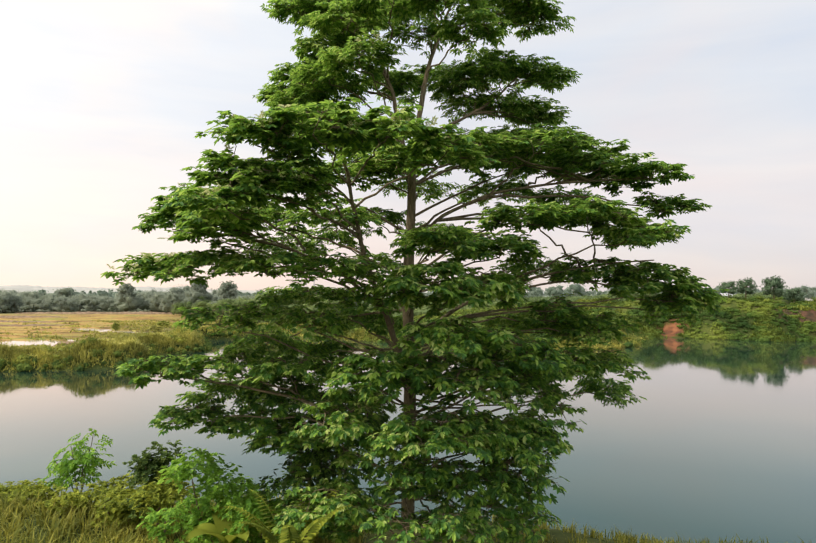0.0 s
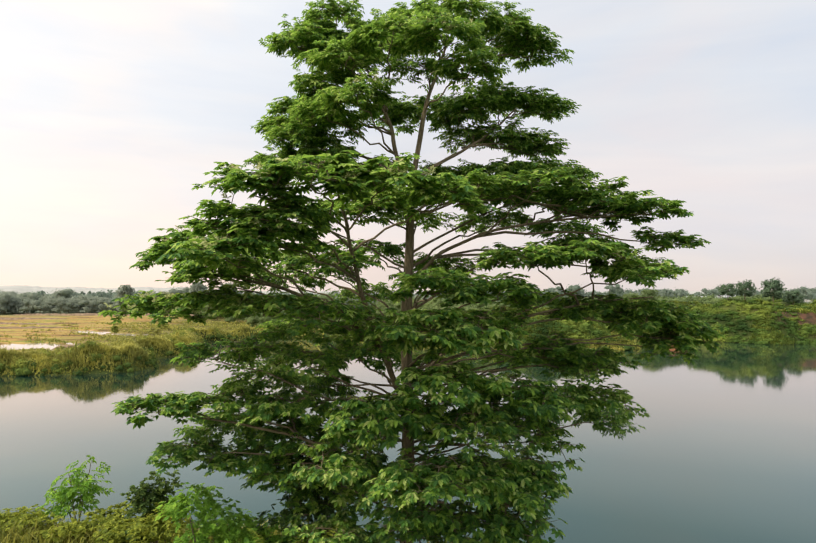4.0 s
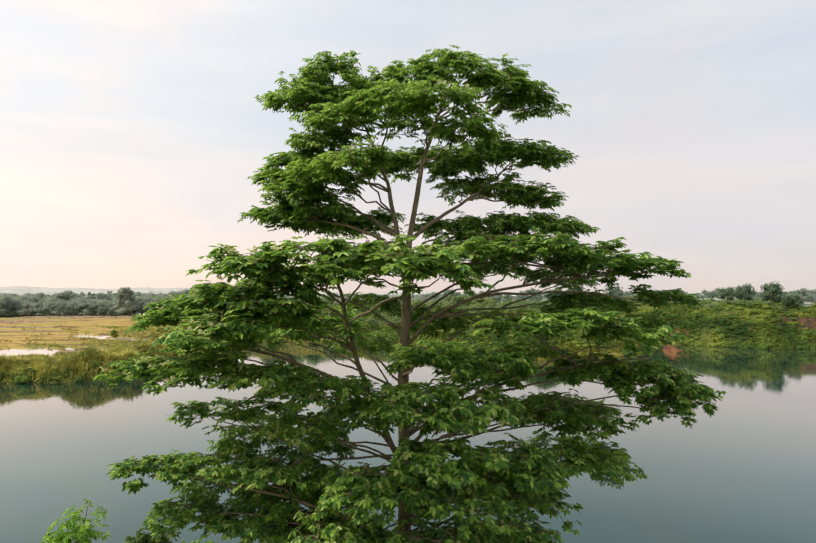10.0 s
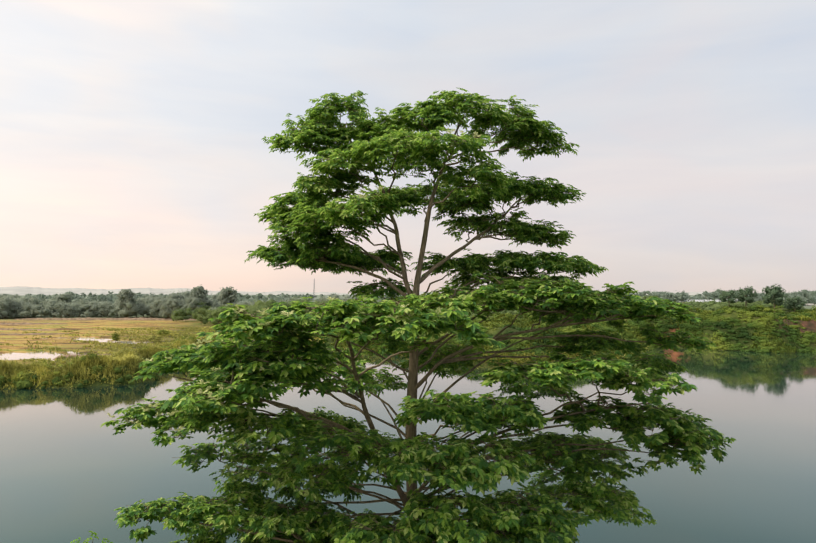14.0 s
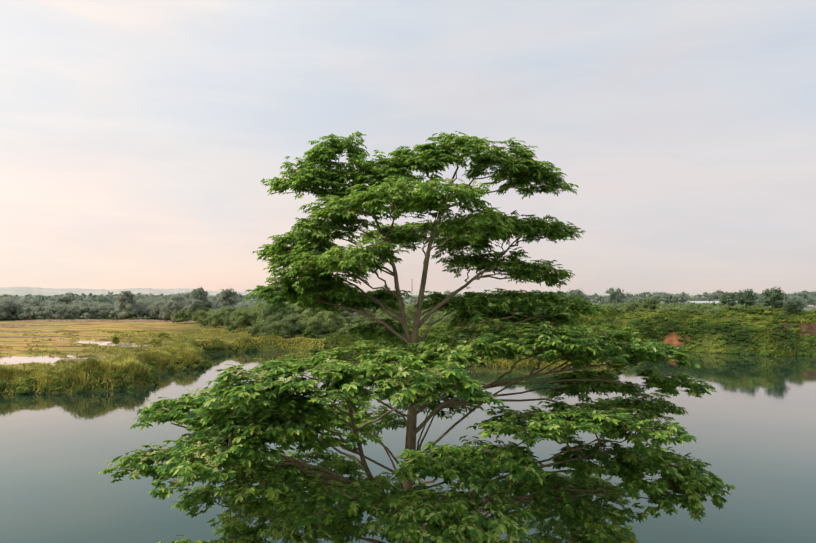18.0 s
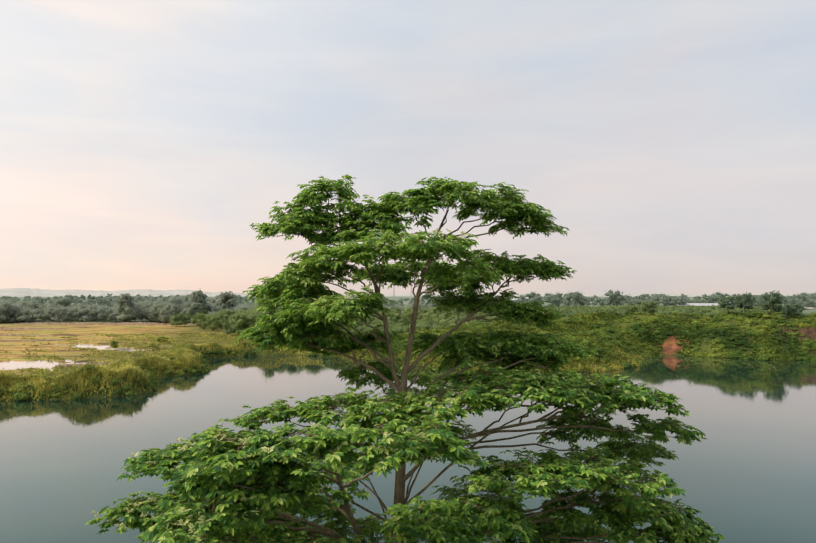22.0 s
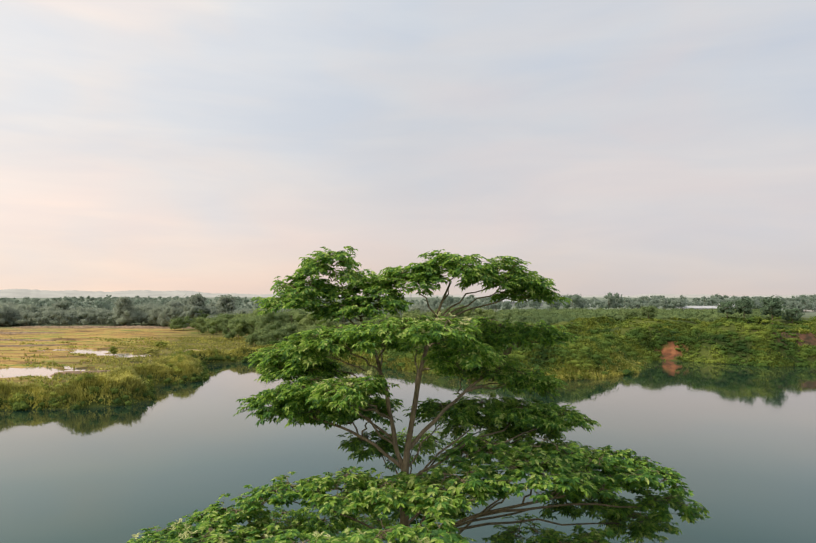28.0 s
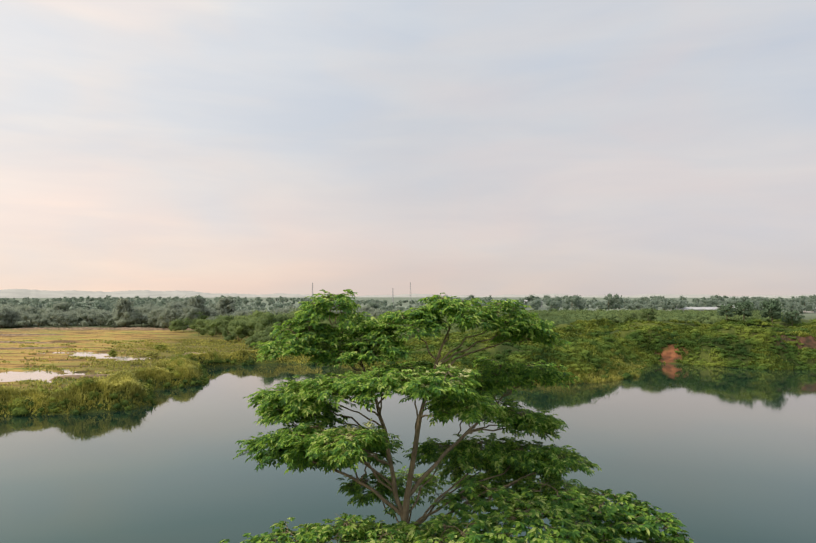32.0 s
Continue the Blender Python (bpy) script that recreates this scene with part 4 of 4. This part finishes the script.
def woods(name, label, places, mat, hmin, hmax, n, blade, seed):
    rng = np.random.default_rng(seed)
    s, wood = Soup(), Soup()
    for x0, x1, y0, y1, count in places:
        for _ in range(count):
            x, y = rng.uniform(x0, x1), rng.uniform(y0, y1)
            h = rng.uniform(hmin, hmax) * (1.25 if rng.random() < 0.1 else 1) * (1 + 0.28 * float(ripple(x, 0 * y, 13.0, 1.7)))
            z = float(ground_z(x, y)[0])
            far_tree(s, wood, x, y, z, h, h * rng.uniform(0.65, 0.95), n, blade, rng)
    ob = tagged(new(name, s.mesh(name, mat)), label, "trees", kind="stuff")
    child("trunks", wood.mesh("trunks", BARK), ob)


# both distant woods wear leaf colours paled for haze
woods("woodland", "woods along the edge of the marsh, coloured grey-green for haze",
      [(-240, -110, 285, 335, 150), (-120, -80, 275, 335, 55), (-90, 10, 290, 380, 85)], HAZE_PALED_WOOD_LEAF, 7.2, 11.5, 700, 0.5, 21)
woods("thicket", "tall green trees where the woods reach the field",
      [(-104, -70, 258, 290, 42), (-88, -45, 228, 262, 52), (-62, -28, 200, 236, 46), (-20, 30, 225, 290, 50)], HAZE_PALED_THICKET_LEAF, 5.5, 10.0, 380, 0.5, 23)
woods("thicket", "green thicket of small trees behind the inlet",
      [(-50, -5, 174, 212, 60), (-30, 40, 205, 250, 30)], HAZE_PALED_THICKET_LEAF, 3.0, 6.5, 320, 0.5, 24)
woods("far_woodland", "woods on the far plain, their colour paled for haze",
      [(-520, -100, 460, 760, 190), (-60, 420, 380, 560, 240), (-100, 700, 600, 1000, 200), (-420, -60, 345, 460, 170), (-900, -160, 800, 1500, 330), (212, 262, 350, 372, 7)], HAZE_PALED_FAR_LEAF, 6, 12, 110, 1.2, 22)


# ---- near bank ----
def near_plants():
    rng = np.random.default_rng(31)
    s = Soup()
    x, y, z, d = scatter(rng, 5200, -16, 0.5, 9.5, 19, lambda x, y, d: (d > 4) & (x < -0.6 - 0.1 * (y - 9)))
    grass_clumps(s, x, y, z, rng.uniform(0.25, 0.6, len(x)), rng, 7, 0.015, 1.1)
    tagged(new("bank_grass", s.mesh("bank_grass", NEAR_GRASS)), "rough yellow-green grass on the near bank", "grass", kind="stuff")
    s = Soup()
    x, y, z, d = scatter(rng, 1500, 0.5, 14, 9.5, 20, lambda x, y, d: d > 2)
    grass_clumps(s, x, y, z, rng.uniform(0.2, 0.4, len(x)), rng, 7, 0.012, 0.7)
    tagged(new("bank_grass", s.mesh("bank_grass", NEAR_GRASS)), "short rough grass on the near bank", "grass", kind="stuff")


near_plants()


def near_bush(x, y, r, h, n, label, seed, mat=BUSH_LEAF):
    rng = np.random.default_rng(seed)
    z = float(ground_z(x, y)[0])
    ob = thing("bush", label, "bush", (x, y, z), "bushes on the near bank")
    for i in range(5):
        a = i * 1.3 + rng.uniform(0, 0.6)
        w = Soup()
        w.tube(bend((0, 0, -0.05), (math.cos(a) * r * 0.5, math.sin(a) * r * 0.5, h * rng.uniform(0.6, 0.85)), 0.08, 6, 0.02, rng), np.linspace(0.025, 0.008, 6), 5)
        child("stem", w.mesh("stem", BARK), ob)
    s = Soup()
    for i in range(16):
        a, q = rng.uniform(0, 6.3), rng.uniform(0.1, 0.75) * r
        zz = h * rng.uniform(0.3, 0.9)
        p, yaw, pit, rol, sc = leaf_clump(n // 8, rng, r * 0.42, r * 0.42, h * 0.17, 1.0)
        p = p + np.array([q * math.cos(a), q * math.sin(a), zz])
        s.many(*SPRAYS[i % 3], frames(p, yaw, pit * 0.6 - 0.1, rol * 0.6, sc * 0.62))
    tagged(child("crown", s.mesh("crown", mat), ob), kind="stuff")


near_bush(-5.4, 12.6, 0.55, 1.75, 560, "dense dark green bush hung with creepers", 41, DEEP_LEAF)
near_bush(-3.7, 11.0, 1.0, 2.2, 900, "leafy bright green bush beside the tree", 42, BRIGHT_LEAF)
near_bush(-1.95, 11.6, 1.15, 3.0, 1000, "tall dark green bush hung with creepers under the tree", 43, DEEP_LEAF)
near_bush(-6.8, 13.6, 0.8, 0.75, 320, "low yellow-green bush in the bank grass", 44)
near_bush(-9.6, 14.4, 0.7, 0.7, 260, "low yellow-green bush in the bank grass", 45)
near_bush(-6.2, 12.6, 0.6, 0.8, 300, "low yellow-green bush in the bank grass", 46)
near_bush(-7.5, 13.1, 0.5, 0.55, 200, "low weedy bush in the bank grass", 47)
near_bush(-8.7, 13.8, 0.55, 0.5, 200, "low weedy bush in the bank grass", 48)
near_bush(-5.0, 12.0, 0.6, 1.3, 320, "dense dark green bush hung with creepers", 49)
near_bush(-2.7, 10.5, 0.75, 1.6, 520, "leafy bright green bush beside the tree", 50, BRIGHT_LEAF)


def sapling(x, y):
    rng = np.random.default_rng(51)
    z = float(ground_z(x, y)[0])
    ob = thing("sapling", "slender young tree with loose green leaf clusters", "tree", (x, y, z))
    tops = [(0.35, 0.0, 1.85), (-0.25, 0.1, 1.55), (0.1, -0.1, 1.35), (-0.55, 0.0, 1.2)]
    for k, top in enumerate(tops):
        w = Soup()
        line = bend((0.05 * k, 0, -0.05), top, 0.06, 7, 0.015, rng)
        w.tube(line, np.linspace(0.02, 0.007, 7), 5)
        stem = child("stem", w.mesh("stem", BARK), ob, "thin upright stem")
        s = Soup()
        n = 36
        f = rng.uniform(0.5, 1.0, n)
        base = np.stack([np.interp(f, np.linspace(0, 1, 7), line[:, c]) for c in range(3)], 1)
        yaw = rng.uniform(0, 6.3, n)
        off = rng.uniform(0.05, 0.28, n)
        base = base + np.stack([np.cos(yaw) * off, np.sin(yaw) * off, rng.uniform(-0.02, 0.1, n)], 1)
        s.many(*FINE[k % 3], frames(base, yaw, rng.normal(-0.3, 0.25, n), rng.normal(0, 0.3, n), rng.uniform(1.1, 1.7, n)))
        tagged(child("foliage", s.mesh("foliage", BRIGHT_LEAF), stem), kind="stuff")


sapling(-7.95, 14.2)


def broad_leaf_plant(x, y):
    """A banana-like plant: a short stalk and a few long, split, arching blades."""
    rng = np.random.default_rng(52)
    z = float(ground_z(x, y)[0])
    ob = thing("banana_plant", "young plant with broad pale green arching leaves", "plant", (x, y, z))
    w = Soup()
    w.tube([(0, 0, -0.05), (0.02, 0, 0.4), (0, 0.02, 0.85)], [0.06, 0.05, 0.03], 8)
    child("stalk", w.mesh("stalk", BUSH_LEAF), ob)
    for i in range(6):
        a = i * 1.05 + rng.uniform(-0.2, 0.2)
        L = rng.uniform(0.8, 1.1)
        t = np.linspace(0, 1, 11)
        r, up = L * t * 0.75, 0.75 + L * (0.95 * t - 0.62 * t * t)
        half = 0.17 * np.sin(np.pi * np.clip(t * 0.93 + 0.05, 0, 1)) ** 0.6
        mid = np.stack([np.cos(a) * r, np.sin(a) * r, up], 1)
        side = np.array([-math.sin(a), math.cos(a), 0])
        v = np.concatenate([mid, mid + side * half[:, None] + [0, 0, 0.05], mid - side * half[:, None] + [0, 0, 0.05]])
        f = [[k, k + 1, k + 12, k + 11] for k in range(10)] + [[k + 1, k, k + 22, k + 23] for k in range(10)]
        child("leaf", mesh_of("leaf", v, f, BUSH_LEAF, True), ob)


broad_leaf_plant(-3.1, 10.2)


def fern(x, y):
    rng = np.random.default_rng(53)
    z = float(ground_z(x, y)[0])
    ob = thing("fern", "bright green fern with feathery arching fronds", "fern", (x, y, z))
    for i in range(8):
        a = i * 0.8 + rng.uniform(-0.2, 0.2)
        s = Soup()
        t = np.linspace(0, 1, 9)
        L = rng.uniform(1.4, 1.75)
        line = np.stack([np.cos(a) * L * 0.6 * t, np.sin(a) * L * 0.6 * t, 0.75 + L * (1.15 * t - 0.55 * t * t)], 1)
        s.tube(np.concatenate([[[0, 0, -0.05]], line]), np.linspace(0.012, 0.004, 10), 4)
        k = np.repeat(np.linspace(0.25, 1, 16), 2)
        base = np.stack([np.interp(k, t, line[:, c]) for c in range(3)], 1)
        yaw = a + np.tile([1.1, -1.1], 16)
        s.many(*BLADE, frames(base, yaw, np.full(32, 0.1), np.zeros(32), 0.26 * (1.15 - k)))
        child("frond", s.mesh("frond", BUSH_LEAF), ob)


fern(-1.85, 9.4)


# ---- single trees over the far banks ----
def bank_tree(x, y, h, w, label, seed, mat=HAZE_PALED_WOOD_LEAF, base=0.35, name="tree"):
    rng = np.random.default_rng(seed)
    z = float(ground_z(x, y)[0])
    ob = thing(name, label, "tree", (x, y, z), "single trees over the far bank")
    t = Soup()
    t.tube([(0, 0, -0.3), (rng.normal(0, 0.15), 0, 0.3 * h), (0, 0, 0.8 * h)], [0.028 * h, 0.02 * h, 0.008 * h], 6)
    for i in range(5):
        a = i * 1.257
        t.tube(bend((0, 0, h * (0.3 + 0.07 * i)), (math.cos(a) * w * 0.4, math.sin(a) * w * 0.4, h * (0.6 + 0.06 * i)), 0.06, 5), np.linspace(0.011 * h, 0.004 * h, 5), 4)
    child("trunk", t.mesh("trunk", BARK), ob)
    s = Soup()
    for i in range(11):
        a, u = i * 2.4, -0.75 + 1.6 * i / 10
        r = w * 0.34 * math.sqrt(max(0.1, 1 - u * u)) * rng.uniform(0.8, 1.15)
        zc = h * (base + (1 - base) * (0.48 + 0.40 * u))
        bush(s, (r * math.cos(a), r * math.sin(a), zc), w * 0.26, w * 0.26, h * (1 - base) * 0.2, 80, 0.07 * h, rng, 0.65)
    tagged(child("crown", s.mesh("crown", mat), ob), kind="stuff")


bank_tree(113, 180, 8.6, 6.0, "dense round-headed tree wrapped in creepers", 61, DARK_LEAF, base=0.2)
bank_tree(105.5, 182, 7.6, 5.0, "small round-headed tree on a slim trunk", 62, DARK_LEAF, base=0.28)
bank_tree(100, 182, 6.0, 5.2, "low spreading tree over the far bank", 63, DARK_LEAF, base=0.22)
bank_tree(120.5, 182, 6.2, 5.2, "small round-headed tree on a slim trunk", 64, DARK_LEAF, base=0.25)
bank_tree(81, 195, 6.5, 5.5, "pale leafy tree over the shrubs", 65, HAZE_PALED_THICKET_LEAF)
bank_tree(74, 193, 6.0, 5.0, "pale leafy tree over the shrubs", 66, HAZE_PALED_THICKET_LEAF)
# these three share the woods' leaf colour with haze painted in
bank_tree(-88, 285, 16, 8, "tall dark round-topped tree above the woods", 67, HAZE_PALED_WOOD_LEAF)
bank_tree(-104, 290, 16.5, 8, "tall dark round-topped tree above the woods", 68, HAZE_PALED_WOOD_LEAF)
bank_tree(-140, 290, 15, 8, "tall dark tree above the woods", 69, HAZE_PALED_WOOD_LEAF)
bank_tree(-75, 150, 2.7, 1.7, "small loose-leaved tree in the marsh", 70, BANK_LEAF, 0.15)
bank_tree(-66, 152, 1.9, 3.4, "low green bush in the marsh", 71, GRASS, 0.0, "bush")
bank_tree(-72, 172, 2.0, 4.2, "low green bush in the marsh", 72, BANK_LEAF, 0.0, "bush")
bank_tree(-36, 160, 3.0, 4.0, "round green bush by the inlet", 73, SHRUB_LEAF, 0.1, "bush")
bank_tree(-28, 166, 3.6, 4.4, "round green bush by the inlet", 74, SHRUB_LEAF, 0.1, "bush")

MUD = plain_material("marsh_mud", (0.10, 0.07, 0.045), (0.24, 0.17, 0.11), 0.9, 0.8)


def earth_ridge(x0, y0, x1, y1, w, h, label, seed):
    """A low uneven ridge of earth between two places on the marsh."""
    rng = np.random.default_rng(seed)
    n = max(8, int(math.hypot(x1 - x0, y1 - y0) / 1.2))
    t = np.linspace(0, 1, n)
    cx, cy = x0 + (x1 - x0) * t, y0 + (y1 - y0) * t
    side = np.array([-(y1 - y0), x1 - x0]) / math.hypot(x1 - x0, y1 - y0)
    taper = np.sin(np.pi * np.clip(t, 0.02, 0.98)) ** 0.35
    rows = []
    for k, up in ((-1.0, -0.1), (-0.55, 0.85), (0.0, 1.0), (0.55, 0.8), (1.0, -0.1)):
        ww = w * taper * (1 + rng.normal(0, 0.12, n))
        px, py = cx + side[0] * ww * k, cy + side[1] * ww * k
        rows.append(np.stack([px, py, ground_z(px, py) + h * up * taper * (1 + rng.normal(0, 0.15, n))], 1))
    v = np.concatenate(rows)
    f = [[r * n + i, r * n + i + 1, (r + 1) * n + i + 1, (r + 1) * n + i] for r in range(4) for i in range(n - 1)]
    tagged(new("earth_bank", mesh_of("earth_bank", v, f, MUD, True)), label, "earth bank", kind="structure")


earth_ridge(-72, 116, -57, 119, 0.9, 0.55, "low brown mud bank beside the marsh pool", 91)
earth_ridge(-190, 282, -85, 272, 1.6, 1.0, "long low brown bund at the field edge", 92)
earth_ridge(-60, 158, -51, 150, 2.0, 1.3, "bare brown earth bank by the inlet", 93)
earth_ridge(-150, 205, -120, 200, 1.2, 0.5, "low brown ridge across the marsh", 94)
earth_ridge(-128, 178, -105, 182, 1.0, 0.45, "low brown ridge across the marsh", 95)
earth_ridge(-175, 236, -140, 240, 1.4, 0.6, "low brown ridge across the marsh", 96)

WHITE_PAINT = plain_material("white_metal_roof", (0.27, 0.28, 0.29), (0.36, 0.365, 0.37), 0.7, 0.3)
WALL_PAINT = plain_material("grey_wall", (0.26, 0.26, 0.25), (0.34, 0.34, 0.33), 0.8, 0.3)
STEEL = plain_material("grey_steel", (0.28, 0.28, 0.29), (0.36, 0.36, 0.37), 0.6, 1.0)


def box(soup, x0, x1, y0, y1, z0, z1):
    v = [(x, y, z) for x in (x0, x1) for y in (y0, y1) for z in (z0, z1)]
    soup.add(v, [[0, 1, 3, 2], [4, 6, 7, 5], [0, 4, 5, 1], [2, 3, 7, 6], [0, 2, 6, 4], [1, 5, 7, 3]])


def shed(x, y, length, depth, h, label):
    """A long low building: walls, a shallow gabled roof, a row of dark door bays."""
    z = float(ground_z(x, y)[0])
    ob = thing("warehouse", label, "building", (x, y, z), "low sheds on the plain")
    w = Soup()
    box(w, -length / 2, length / 2, -depth / 2, depth / 2, -0.5, h * 0.62)
    child("wall", w.mesh("wall", WALL_PAINT), ob)
    r = Soup()
    a, b, e, top = length / 2 + 0.5, depth / 2 + 0.5, h * 0.6, h
    r.add([(-a, -b, e), (a, -b, e), (a, 0, top), (-a, 0, top), (-a, b, e), (a, b, e),
           (-a, -b, e + 0.15), (a, -b, e + 0.15), (a, 0, top + 0.15), (-a, 0, top + 0.15), (-a, b, e + 0.15), (a, b, e + 0.15)],
          [[0, 1, 2, 3], [3, 2, 5, 4], [6, 9, 8, 7], [9, 10, 11, 8], [0, 6, 7, 1], [4, 5, 11, 10], [0, 3, 9, 6], [3, 4, 10, 9], [1, 7, 8, 2], [2, 8, 11, 5]])
    child("roof", r.mesh("roof", WHITE_PAINT), ob, "white sheet-metal roof")
    n = int(length / 5)
    for i in range(n):
        d = Soup()
        cx = -length / 2 + (i + 0.5) * length / n
        box(d, cx - 1.3, cx + 1.3, -depth / 2 - 0.06, -depth / 2 + 0.02, -0.2, h * 0.42)
        child("door", d.mesh("door", STEEL), ob)


shed(196, 390, 34, 14, 3.6, "long white-roofed shed behind the trees")
shed(212.5, 388, 9, 8, 5.0, "small white-walled gabled house behind the trees")
shed(286, 400, 22, 14, 3.4, "white-roofed shed behind the trees")
shed(118, 600, 40, 18, 6.5, "pale long shed in the mist")
shed(-95, 450, 18, 10, 5.0, "pale low shed among far trees")
shed(-290, 620, 14, 10, 7.0, "small pale building in the mist")


def mast(x, y, h):
    z = float(ground_z(x, y)[0])
    ob = thing("mast", "thin grey lattice mast on the far plain", "mast", (x, y, z), "masts on the far plain")
    for i in range(3):
        a = i * 2.094
        s = Soup()
        s.tube([(math.cos(a) * 1.6, math.sin(a) * 1.6, -0.5), (math.cos(a) * 0.5, math.sin(a) * 0.5, h)], [0.3, 0.2], 5)
        child("leg", s.mesh("leg", STEEL), ob)
    for k in range(12):
        s = Soup()
        f0, f1 = k / 12, (k + 1) / 12
        for i in range(3):
            a, b = i * 2.094, (i + 1) * 2.094
            s.tube([(math.cos(a) * (1.6 - 1.1 * f0), math.sin(a) * (1.6 - 1.1 * f0), h * f0), (math.cos(b) * (1.6 - 1.1 * f1), math.sin(b) * (1.6 - 1.1 * f1), h * f1)], [0.1, 0.1], 4)
        child("brace", s.mesh("brace", STEEL), ob)


mast(-145, 900, 34)
mast(6, 900, 34)
mast(-21, 900, 26)


def hills():
    """A low ridge far beyond the plain, with distance haze painted into its colour."""
    rng = np.random.default_rng(81)
    a = np.radians(np.linspace(-60, 60, 961))
    R = 2900.0
    h = 14 + 20 * smooth01(-np.degrees(a), 8, 26) + 3.5 * np.sin(a * 31 + 1) + 2.2 * np.sin(a * 83) + np.convolve(rng.normal(0, 1.3, len(a)), np.ones(3) / 3, "same")
    foot = np.stack([np.sin(a) * R, np.cos(a) * R, 0 * a], 1)
    top = np.stack([np.sin(a) * (R + 500), np.cos(a) * (R + 500), h * 1.15], 1)
    mid = np.stack([np.sin(a) * (R + 200), np.cos(a) * (R + 200), h * 0.75], 1)
    back = np.stack([np.sin(a) * (R + 1200), np.cos(a) * (R + 1200), 0 * a], 1)
    v = np.concatenate([foot, mid, top, back])
    n = len(a)
    f = [[r * n + i, r * n + i + 1, (r + 1) * n + i + 1, (r + 1) * n + i] for r in range(3) for i in range(n - 1)]
    tagged(new("backdrop", mesh_of("backdrop", v, f, plain_material("haze_painted_hill", (0.27, 0.275, 0.255), (0.33, 0.33, 0.305), 1.0, 0.012), True)),
           "low hills on the skyline, painted blue-grey for haze", "hills", kind="structure")


hills()
